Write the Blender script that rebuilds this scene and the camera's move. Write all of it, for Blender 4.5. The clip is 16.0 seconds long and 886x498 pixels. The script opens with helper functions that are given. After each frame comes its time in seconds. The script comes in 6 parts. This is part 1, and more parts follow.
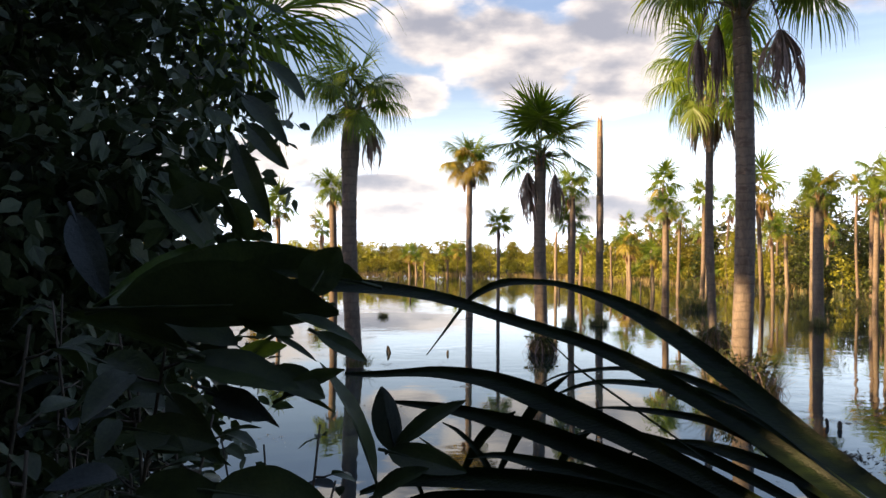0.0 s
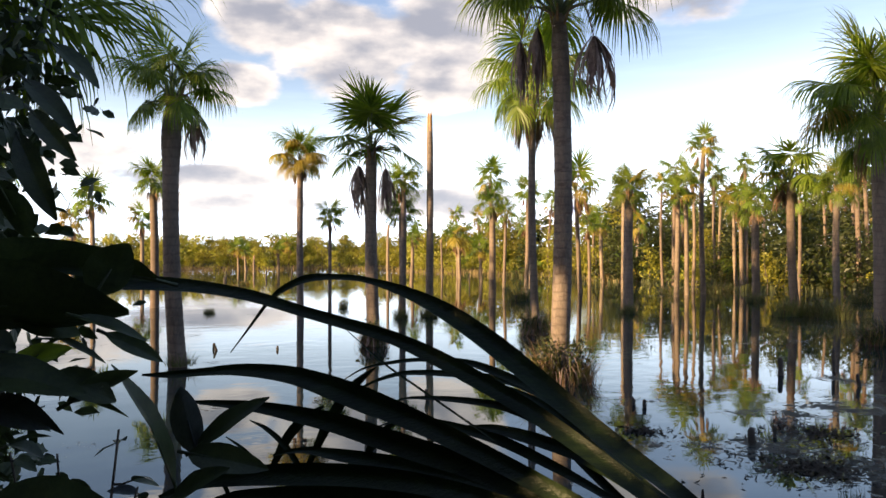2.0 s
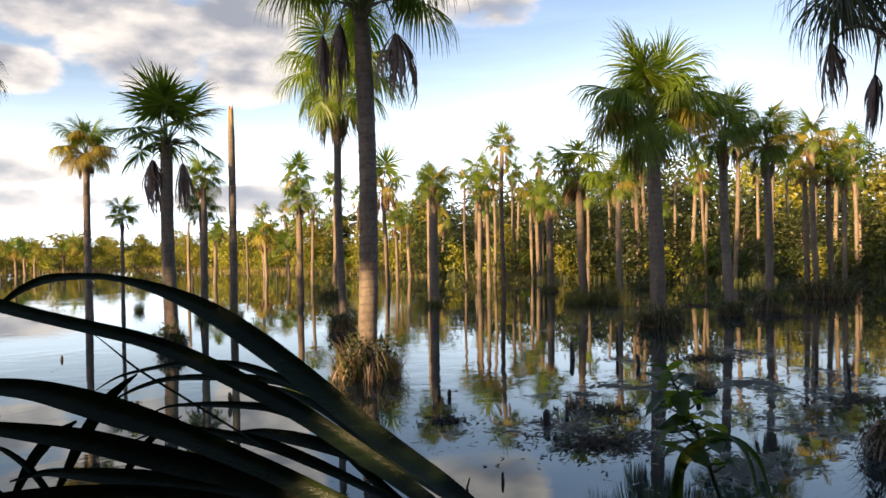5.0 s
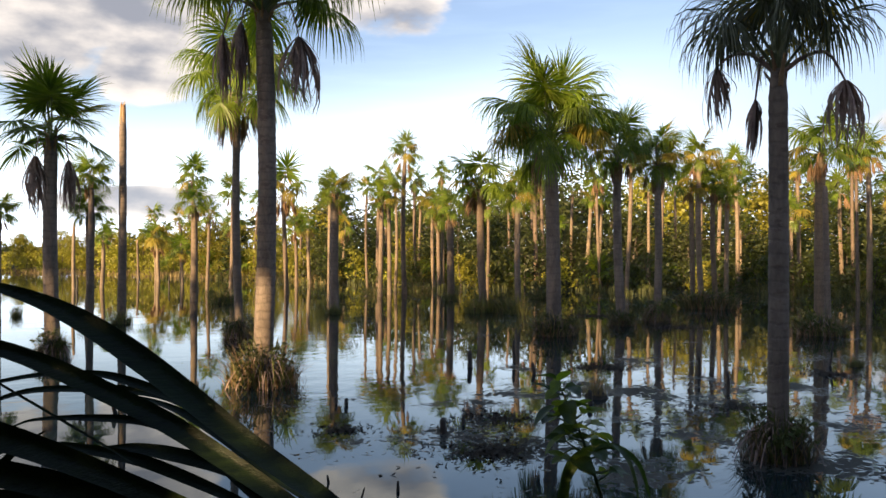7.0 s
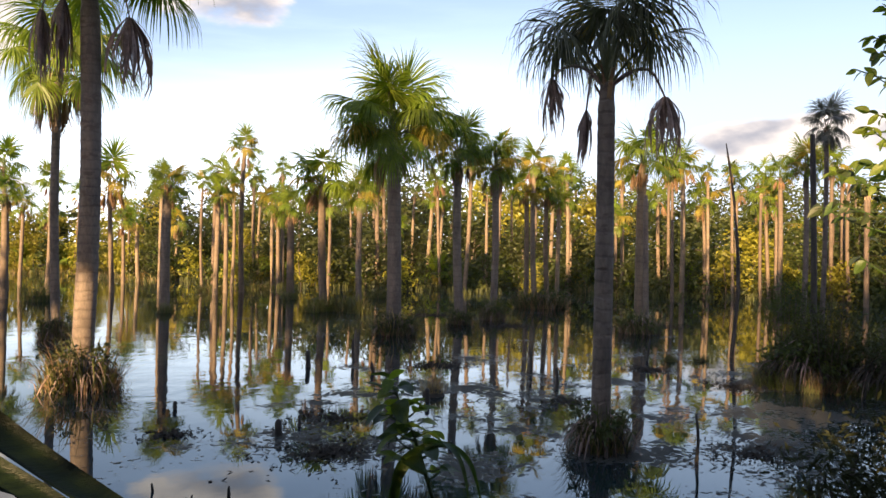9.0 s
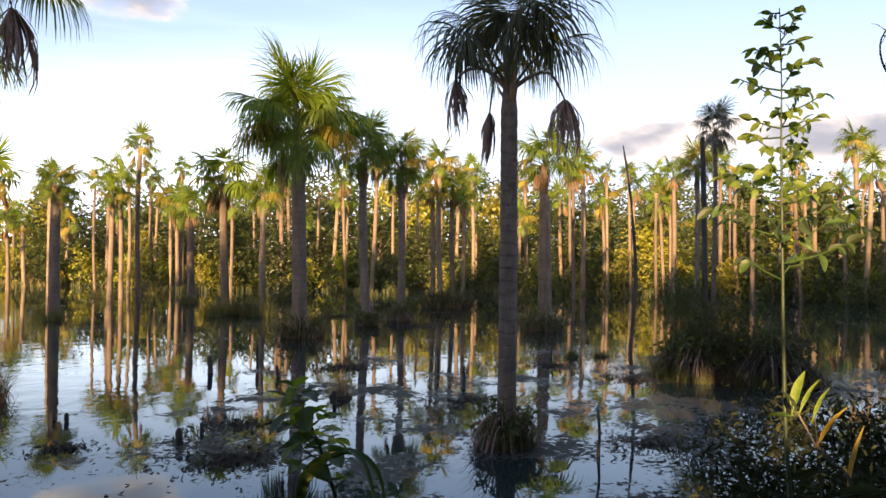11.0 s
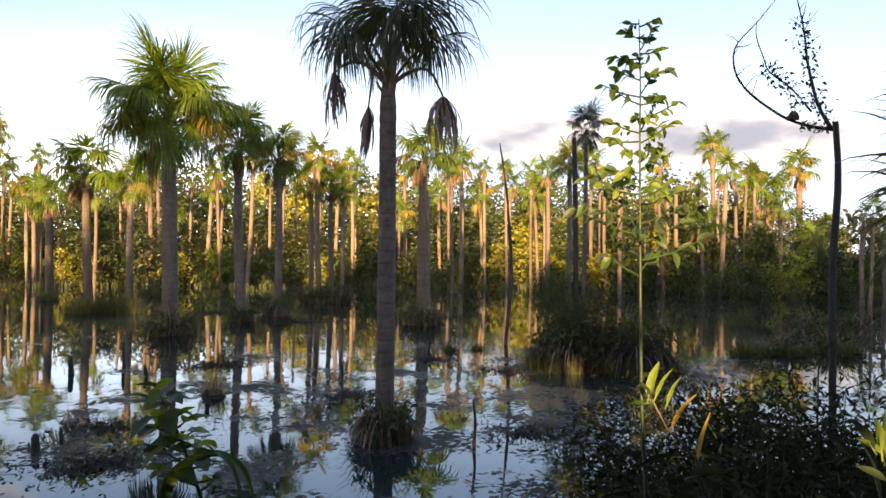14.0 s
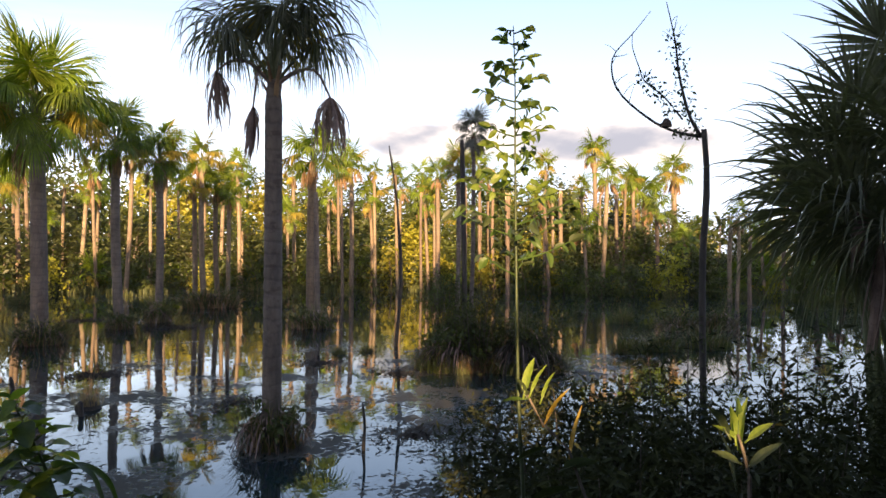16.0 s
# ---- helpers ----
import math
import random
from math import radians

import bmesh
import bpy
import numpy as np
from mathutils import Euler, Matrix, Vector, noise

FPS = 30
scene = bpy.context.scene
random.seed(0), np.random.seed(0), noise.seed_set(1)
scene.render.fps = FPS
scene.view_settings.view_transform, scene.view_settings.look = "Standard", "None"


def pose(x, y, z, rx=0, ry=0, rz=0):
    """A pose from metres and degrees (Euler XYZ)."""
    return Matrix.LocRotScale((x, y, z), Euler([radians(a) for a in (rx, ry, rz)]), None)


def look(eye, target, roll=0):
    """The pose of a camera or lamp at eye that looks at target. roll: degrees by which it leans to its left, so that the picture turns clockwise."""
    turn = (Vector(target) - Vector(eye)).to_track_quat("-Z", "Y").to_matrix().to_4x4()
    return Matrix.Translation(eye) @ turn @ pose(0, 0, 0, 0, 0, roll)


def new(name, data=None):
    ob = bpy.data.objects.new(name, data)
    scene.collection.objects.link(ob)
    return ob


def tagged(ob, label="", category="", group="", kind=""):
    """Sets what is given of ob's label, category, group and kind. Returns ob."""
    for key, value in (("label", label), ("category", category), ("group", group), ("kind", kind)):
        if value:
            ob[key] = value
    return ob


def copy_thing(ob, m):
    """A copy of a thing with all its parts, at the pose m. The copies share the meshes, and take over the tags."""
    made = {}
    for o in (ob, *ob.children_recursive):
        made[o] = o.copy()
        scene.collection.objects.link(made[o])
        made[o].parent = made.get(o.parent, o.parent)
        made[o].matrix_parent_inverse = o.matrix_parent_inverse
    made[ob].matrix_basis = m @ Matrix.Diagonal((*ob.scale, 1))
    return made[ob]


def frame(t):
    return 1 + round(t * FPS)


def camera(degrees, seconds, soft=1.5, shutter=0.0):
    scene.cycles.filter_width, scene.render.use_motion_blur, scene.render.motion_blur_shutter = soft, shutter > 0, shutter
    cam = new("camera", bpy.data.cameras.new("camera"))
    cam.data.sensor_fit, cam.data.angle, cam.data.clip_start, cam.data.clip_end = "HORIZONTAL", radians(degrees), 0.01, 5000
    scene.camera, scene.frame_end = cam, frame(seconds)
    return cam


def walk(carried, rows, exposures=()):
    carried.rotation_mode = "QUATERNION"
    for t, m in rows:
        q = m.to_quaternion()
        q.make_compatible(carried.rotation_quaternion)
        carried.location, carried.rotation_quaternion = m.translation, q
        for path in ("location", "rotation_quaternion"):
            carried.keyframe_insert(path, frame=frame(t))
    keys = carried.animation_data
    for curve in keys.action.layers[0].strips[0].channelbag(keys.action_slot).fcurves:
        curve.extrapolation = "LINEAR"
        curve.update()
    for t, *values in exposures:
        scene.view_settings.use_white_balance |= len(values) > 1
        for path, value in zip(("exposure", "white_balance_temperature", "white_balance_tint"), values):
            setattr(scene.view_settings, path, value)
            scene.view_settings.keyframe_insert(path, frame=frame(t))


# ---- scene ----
cam = camera(59.58, 16.0)
PATH = [
    (0, pose(-0.000, 0.000, 3.000, 90.26, -0.22, -0.00)),
    (0.5, pose(0.012, -0.030, 3.003, 90.38, -0.04, -1.66)),
    (1, pose(0.022, -0.042, 3.006, 90.46, 0.14, -5.27)),
    (1.5, pose(0.053, -0.046, 3.006, 90.22, 0.02, -9.01)),
    (2, pose(0.058, -0.027, 3.005, 89.78, 0.00, -12.31)),
    (2.5, pose(0.071, -0.016, 3.008, 89.59, -0.38, -15.38)),
    (3, pose(0.087, -0.012, 3.009, 89.49, -0.40, -17.93)),
    (3.5, pose(0.103, -0.004, 3.001, 89.45, -0.21, -20.13)),
    (4, pose(0.106, -0.019, 3.003, 89.52, 0.24, -22.32)),
    (4.2, pose(0.118, -0.014, 2.998, 89.42, 0.54, -23.25)),
    (6.3, pose(0.164, 0.015, 2.995, 89.88, -0.14, -30.84)),
    (6.5, pose(0.169, 0.012, 2.995, 89.87, -0.28, -31.64)),
    (7, pose(0.179, 0.018, 2.996, 89.95, -0.27, -33.65)),
    (7.5, pose(0.197, 0.029, 2.990, 89.89, -0.36, -36.54)),
    (8, pose(0.210, 0.042, 2.984, 89.92, -0.66, -40.11)),
    (8.5, pose(0.222, 0.043, 2.986, 89.98, -0.64, -42.80)),
    (9, pose(0.227, 0.048, 2.987, 90.06, -1.33, -45.32)),
    (9.5, pose(0.236, 0.051, 2.993, 90.08, -1.16, -47.49)),
    (9.7, pose(0.237, 0.048, 2.998, 90.04, -1.14, -48.27)),
    (11.8, pose(0.220, 0.040, 2.999, 89.92, -0.83, -54.20)),
    (12, pose(0.217, 0.037, 3.004, 89.76, -0.95, -54.71)),
    (12.5, pose(0.226, 0.032, 3.005, 89.85, -0.98, -56.27)),
    (13, pose(0.226, 0.024, 3.006, 89.92, -1.14, -58.03)),
    (13.5, pose(0.231, 0.018, 3.008, 89.88, -0.90, -59.83)),
    (14, pose(0.232, 0.020, 3.007, 89.91, -0.93, -61.12)),
    (14.5, pose(0.231, 0.018, 3.004, 90.03, -0.70, -62.29)),
    (15, pose(0.224, 0.006, 3.005, 90.07, -0.77, -63.99)),
    (15.5, pose(0.225, -0.006, 3.005, 90.17, -0.72, -66.85)),
    (16, pose(0.237, -0.020, 3.003, 90.19, -0.59, -69.18)),
]
walk(cam, PATH, [(0.0, 1.26, 6600, 13), (3.5, 1.18, 6500, 11), (6.5, 1.06, 6500, 10), (8.0, 1.07, 6500, 10), (8.6, 1.28, 6650, 13), (9.7, 1.35, 6700, 14), (12.0, 1.51, 6800, 16), (14.0, 1.55, 6800, 15), (16.0, 1.58, 6800, 15)])

# ---- sky, clouds and sun ----
SUN_TURN, SUN_HEIGHT = 112.0, 12.4  # degrees to the left of +y, degrees up


def link(tree, a, b):
    tree.links.new(a, b)


def put(tree, target, value):
    """Feed a socket with another socket or with a number."""
    if isinstance(value, (int, float)):
        target.default_value = value
    elif isinstance(value, (tuple, list)):
        target.default_value = value
    else:
        tree.links.new(value, target)


def calc(tree, kind, a, b=None, c=None, clamp=False):
    n = tree.nodes.new("ShaderNodeMath")
    n.operation, n.use_clamp = kind, clamp
    for i, v in enumerate((a, b, c)):
        if v is not None:
            put(tree, n.inputs[i], v)
    return n.outputs[0]


def blend(tree, factor, a, b, kind="MIX"):
    n = tree.nodes.new("ShaderNodeMix")
    n.data_type, n.blend_type = "RGBA", kind
    put(tree, n.inputs[0], factor)
    put(tree, n.inputs[6], a)
    put(tree, n.inputs[7], b)
    return n.outputs[2]


def step(tree, value, low, high):
    n = tree.nodes.new("ShaderNodeMapRange")
    n.interpolation_type = "SMOOTHSTEP"
    put(tree, n.inputs[0], value)
    n.inputs[1].default_value, n.inputs[2].default_value = low, high
    return n.outputs[0]


def grain(tree, vector, scale, detail=4.0, rough=0.55, stretch=None):
    if stretch:
        m = tree.nodes.new("ShaderNodeMapping")
        m.inputs["Scale"].default_value = stretch
        link(tree, vector, m.inputs[0])
        vector = m.outputs[0]
    n = tree.nodes.new("ShaderNodeTexNoise")
    n.inputs["Scale"].default_value, n.inputs["Detail"].default_value, n.inputs["Roughness"].default_value = scale, detail, rough
    link(tree, vector, n.inputs["Vector"])
    return n.outputs[0]


def make_world():
    world = bpy.data.worlds.new("evening_sky")
    scene.world = world
    world.use_nodes = True
    t = world.node_tree
    t.nodes.clear()
    sky = t.nodes.new("ShaderNodeTexSky")
    sky.sky_type, sky.sun_disc = "NISHITA", False
    sky.sun_elevation, sky.sun_rotation = radians(SUN_HEIGHT), radians(360 - SUN_TURN)
    sky.air_density, sky.dust_density, sky.ozone_density = 1.0, 0.8, 1.0
    way = t.nodes.new("ShaderNodeTexCoord").outputs["Generated"]
    sep = t.nodes.new("ShaderNodeSeparateXYZ")
    link(t, way, sep.inputs[0])
    turn = calc(t, "MULTIPLY", calc(t, "ARCTAN2", calc(t, "MULTIPLY", sep.outputs[0], -1), sep.outputs[1]), 57.2958)
    up = calc(t, "MULTIPLY", calc(t, "ARCSINE", sep.outputs[2]), 57.2958)
    # clouds: turn, height, half width, half height, all in degrees
    clouds = [(-4.8, 14.4, 6.2, 4.2), (1.2, 16.2, 4.5, 3.0), (-13.2, 12.2, 4.2, 2.8), (-12.5, 16.4, 5.5, 3.6), (3.0, 11.4, 4.2, 1.8),
              (5.6, 5.0, 9.0, 1.1), (13.5, 6.4, 10.0, 2.0), (3.0, 3.1, 9.0, 0.9), (-13.0, 3.2, 6.5, 1.3), (-28.5, 17.5, 6.0, 2.6),
              (-77.0, 8.0, 18.0, 1.7), (9.0, 19.5, 6.0, 3.0)]
    most = None
    for a, e, w, h in clouds:
        u = calc(t, "MULTIPLY", calc(t, "SUBTRACT", turn, a), 1 / w)
        v = calc(t, "MULTIPLY", calc(t, "SUBTRACT", up, e), 1 / h)
        g = calc(t, "SUBTRACT", 1.0, calc(t, "ADD", calc(t, "MULTIPLY", u, u), calc(t, "MULTIPLY", v, v)))
        most = g if most is None else calc(t, "SMOOTH_MAX", most, g, 0.25)
    comb = t.nodes.new("ShaderNodeCombineXYZ")
    link(t, calc(t, "MULTIPLY", turn, 0.1), comb.inputs[0])
    link(t, calc(t, "MULTIPLY", up, 0.2), comb.inputs[1])
    flat = comb.outputs[0]
    billow = grain(t, flat, 1.25, 6.0, 0.5)
    thick = calc(t, "ADD", calc(t, "MAXIMUM", most, -1.2), calc(t, "MULTIPLY", calc(t, "SUBTRACT", billow, 0.5), 3.0))
    cover = step(t, thick, 0.05, 0.5)
    shift = t.nodes.new("ShaderNodeMapping")
    shift.inputs["Location"].default_value = (-0.1, -0.2, 0.0)
    link(t, flat, shift.inputs[0])
    billow_b = grain(t, shift.outputs[0], 1.25, 6.0, 0.5)
    lit = step(t, calc(t, "ADD", calc(t, "SUBTRACT", billow, billow_b), calc(t, "MULTIPLY", calc(t, "SUBTRACT", 0.9, thick), 0.16)), -0.12, 0.2)
    cloud = blend(t, lit, (0.52, 0.53, 0.6, 1), (1.65, 1.47, 1.3, 1))
    wisps = step(t, grain(t, flat, 1.5, 5.0, 0.6, (0.6, 2.4, 1.0)), 0.42, 0.72)
    low = calc(t, "ADD", up, calc(t, "MULTIPLY", step(t, turn, -56.0, -10.0), 5.5))
    veil = calc(t, "ADD", step(t, low, 18.5, 3.5), calc(t, "MULTIPLY", wisps, 0.04), clamp=True)
    clear = blend(t, 1.0, sky.outputs[0], (SKY_GAIN * 1.06, SKY_GAIN * 0.97, SKY_GAIN * 1.06, 1), "MULTIPLY")
    bright = blend(t, step(t, turn, -64.0, -34.0), (0.9, 1.09, 1.38, 1), (2.65, 3.1, 3.65, 1))
    glare = calc(t, "ADD", 1.0, calc(t, "MULTIPLY", step(t, up, 9.0, 3.0), 0.35))
    bright = blend(t, 1.0, bright, glare, "MULTIPLY")
    hazy = blend(t, calc(t, "MULTIPLY", veil, 0.88), clear, bright)
    full = blend(t, calc(t, "MULTIPLY", cover, 0.93), hazy, cloud)
    back = t.nodes.new("ShaderNodeBackground")
    back.inputs[1].default_value = SKY_STRENGTH
    link(t, full, back.inputs[0])
    out = t.nodes.new("ShaderNodeOutputWorld")
    link(t, back.outputs[0], out.inputs[0])


SKY_GAIN, SKY_STRENGTH = 0.27, 0.37
make_world()
sun_data = bpy.data.lights.new("sun", "SUN")
sun_data.energy, sun_data.angle, sun_data.color = 6.2, radians(0.6), (1.0, 0.69, 0.36)
sun = new("sun", sun_data)
sun.matrix_world = look((0, 0, 0), (math.sin(radians(SUN_TURN)), -math.cos(radians(SUN_TURN)), -math.tan(radians(SUN_HEIGHT))))


# ---- materials ----
def surface(name, dark, light, scale=6.0, rough=0.75, bump=0.3, vary=0.25, glow_through=0.0, stretch=None, bands=0.0, spots=None, gloss=0.5, through_tint=(1.4, 1.5, 0.5)):
    """A natural surface: two scales of colour grain, some change from piece to piece, relief; leaves let light through."""
    m = bpy.data.materials.new(name)
    m.use_nodes = True
    t = m.node_tree
    bsdf = t.nodes["Principled BSDF"]
    place = t.nodes.new("ShaderNodeTexCoord").outputs["Object"]
    big = grain(t, place, scale, 5.0, 0.6, stretch)
    fine = grain(t, place, scale * 7.3, 3.0, 0.6, stretch)
    mix = calc(t, "ADD", calc(t, "MULTIPLY", big, 0.65), calc(t, "MULTIPLY", fine, 0.35))
    colour = blend(t, step(t, mix, 0.32, 0.68), (*dark, 1), (*light, 1))
    info = t.nodes.new("ShaderNodeObjectInfo").outputs["Random"]
    isle = t.nodes.new("ShaderNodeNewGeometry").outputs["Random Per Island"]
    change = calc(t, "ADD", calc(t, "MULTIPLY", info, 0.6), calc(t, "MULTIPLY", isle, 0.4))
    hsv = t.nodes.new("ShaderNodeHueSaturation")
    put(t, hsv.inputs["Hue"], calc(t, "ADD", 0.5 - 0.025 * vary, calc(t, "MULTIPLY", change, 0.05 * vary)))
    put(t, hsv.inputs["Value"], calc(t, "ADD", 1.0 - vary, calc(t, "MULTIPLY", change, 2 * vary)))
    link(t, colour, hsv.inputs["Color"])
    colour = hsv.outputs[0]
    height = mix
    if bands:
        sep = t.nodes.new("ShaderNodeSeparateXYZ")
        link(t, place, sep.inputs[0])
        wave = calc(t, "SINE", calc(t, "ADD", calc(t, "MULTIPLY", sep.outputs[2], 2 * math.pi / bands), calc(t, "MULTIPLY", big, 7.0)))
        ring = step(t, wave, 0.55, 1.0)
        colour = blend(t, calc(t, "MULTIPLY", ring, 0.22), colour, (dark[0] * 0.55, dark[1] * 0.55, dark[2] * 0.55, 1))
        height = calc(t, "SUBTRACT", mix, calc(t, "MULTIPLY", ring, 0.5))
    if spots:
        patch = step(t, grain(t, place, 3.0, 4.0, 0.65, (1, 1, 2.2)), 0.56, 0.64)
        colour = blend(t, calc(t, "MULTIPLY", patch, 0.75), colour, (*spots, 1))
    link(t, colour, bsdf.inputs["Base Color"])
    put(t, bsdf.inputs["Roughness"], calc(t, "ADD", rough - 0.12, calc(t, "MULTIPLY", fine, 0.24)))
    bsdf.inputs["Specular IOR Level"].default_value = gloss
    if bump:
        relief = t.nodes.new("ShaderNodeBump")
        relief.inputs["Strength"].default_value, relief.inputs["Distance"].default_value = bump, 0.03
        link(t, height, relief.inputs["Height"])
        link(t, relief.outputs[0], bsdf.inputs["Normal"])
    if glow_through:
        thin = t.nodes.new("ShaderNodeBsdfTranslucent")
        link(t, blend(t, 1.0, colour, (*through_tint, 1), "MULTIPLY"), thin.inputs[0])
        both = t.nodes.new("ShaderNodeMixShader")
        both.inputs[0].default_value = glow_through
        link(t, bsdf.outputs[0], both.inputs[1])
        link(t, thin.outputs[0], both.inputs[2])
        link(t, both.outputs[0], t.nodes["Material Output"].inputs[0])
    return m


PALM_GREEN = surface("palm_leaf_green", (0.078, 0.122, 0.014), (0.19, 0.245, 0.028), 5.0, 0.42, 0.0, 0.35, 0.42, through_tint=(1.45, 1.6, 0.35))
# yellow of ageing leaves, also warm sunlight put into the colour of lit crowns
PALM_YELLOW_SUNLIT = surface("palm_leaf_yellowed_sunlit", (0.2, 0.17, 0.02), (0.33, 0.26, 0.035), 5.0, 0.6, 0.0, 0.3, 0.35, through_tint=(1.3, 1.1, 0.5))
PALM_BROWN = surface("palm_leaf_dry", (0.16, 0.095, 0.052), (0.31, 0.195, 0.105), 6.0, 0.8, 0.0, 0.35, 0.15, through_tint=(1.2, 0.9, 0.6))
PALM_DEAD = surface("palm_leaf_withered", (0.18, 0.125, 0.105), (0.36, 0.265, 0.225), 6.0, 0.85, 0.0, 0.3, 0.12, through_tint=(1.2, 0.9, 0.6))
PALM_GREY = surface("palm_leaf_grey", (0.1, 0.1, 0.09), (0.2, 0.2, 0.18), 6.0, 0.8, 0.0, 0.3, 0.15)
PETIOLE = surface("palm_leaf_stalk", (0.08, 0.1, 0.04), (0.15, 0.16, 0.07), 8.0, 0.5, 0.1, 0.2)
TRUNK = surface("palm_trunk_bark", (0.1, 0.078, 0.063), (0.2, 0.156, 0.126), 3.0, 0.85, 0.6, 0.22, 0, (1, 1, 0.35), 0.22)
TRUNK_PATCHED = surface("palm_trunk_peeling_bark", (0.1, 0.077, 0.062), (0.21, 0.165, 0.132), 3.0, 0.85, 0.7, 0.1, 0, (1, 1, 0.35), 0.2, (0.11, 0.08, 0.06))
# far trunks differ widely in tone, standing in for sunlit and shaded ones
TRUNK_FAR = surface("pale_palm_bark", (0.11, 0.08, 0.055), (0.21, 0.155, 0.107), 3.0, 0.85, 0.4, 0.42, 0, (1, 1, 0.35), 0.3)
DARK_WOOD = surface("wet_dark_wood", (0.02, 0.016, 0.013), (0.06, 0.048, 0.038), 8.0, 0.7, 0.6, 0.2, 0, (1, 1, 0.2))
BARK = surface("tree_bark", (0.05, 0.04, 0.03), (0.14, 0.11, 0.085), 9.0, 0.85, 0.7, 0.2, 0, (1, 1, 0.25))
RAW_WOOD = surface("broken_wood", (0.32, 0.2, 0.1), (0.5, 0.34, 0.2), 9.0, 0.85, 0.5, 0.1, 0, (1, 1, 0.15))
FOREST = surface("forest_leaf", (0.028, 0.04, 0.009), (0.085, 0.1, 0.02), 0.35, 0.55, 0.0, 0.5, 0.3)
# lit copy of the forest leaf: golden low sun put into its colour
FOREST_SUNLIT = surface("forest_leaf_sunlit", (0.16, 0.16, 0.018), (0.34, 0.31, 0.036), 0.35, 0.55, 0.0, 0.4, 0.35)
GRASS = surface("grass_blade", (0.052, 0.065, 0.018), (0.125, 0.132, 0.038), 4.0, 0.6, 0.0, 0.4, 0.3)
# greyed copy of the palm green, with shade put into its colour
PALM_SHADE_GREY = surface("palm_leaf_shade_grey", (0.08, 0.086, 0.052), (0.17, 0.175, 0.11), 5.0, 0.45, 0.0, 0.4, 0.25)
STRAW = surface("dry_grass_blade", (0.19, 0.14, 0.06), (0.34, 0.26, 0.12), 4.0, 0.7, 0.0, 0.35, 0.25, through_tint=(1.2, 1.0, 0.6))
SEDGE = surface("dark_sedge", (0.05, 0.06, 0.02), (0.14, 0.14, 0.05), 4.0, 0.7, 0.0, 0.4, 0.15)
MUD = surface("root_mass_and_mud", (0.022, 0.017, 0.012), (0.065, 0.05, 0.034), 7.0, 0.9, 0.9, 0.2)
EARTH = surface("lake_bank_soil", (0.03, 0.03, 0.014), (0.085, 0.08, 0.035), 0.7, 0.95, 0.5, 0.1)
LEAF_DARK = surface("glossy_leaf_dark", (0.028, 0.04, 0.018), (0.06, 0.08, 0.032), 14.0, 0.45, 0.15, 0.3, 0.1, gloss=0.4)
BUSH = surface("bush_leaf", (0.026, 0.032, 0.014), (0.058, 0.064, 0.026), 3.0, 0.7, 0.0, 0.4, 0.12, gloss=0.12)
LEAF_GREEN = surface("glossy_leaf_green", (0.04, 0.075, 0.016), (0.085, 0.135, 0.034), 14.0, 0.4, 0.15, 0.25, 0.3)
# lit copy of the green leaf: sunlight put into a brighter colour
LEAF_LIT = surface("sunlit_leaf_tint", (0.12, 0.18, 0.03), (0.24, 0.3, 0.06), 12.0, 0.42, 0.15, 0.15, 0.45)
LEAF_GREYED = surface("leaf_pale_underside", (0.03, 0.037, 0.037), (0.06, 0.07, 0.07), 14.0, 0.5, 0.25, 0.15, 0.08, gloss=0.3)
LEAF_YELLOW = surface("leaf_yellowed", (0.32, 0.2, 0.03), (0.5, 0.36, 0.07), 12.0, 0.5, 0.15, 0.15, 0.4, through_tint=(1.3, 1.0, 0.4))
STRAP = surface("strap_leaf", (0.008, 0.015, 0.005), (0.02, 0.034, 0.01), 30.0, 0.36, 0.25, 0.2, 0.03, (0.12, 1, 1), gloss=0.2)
NEST = surface("termite_nest_clay", (0.07, 0.05, 0.035), (0.14, 0.1, 0.07), 20.0, 0.95, 0.8, 0.1)


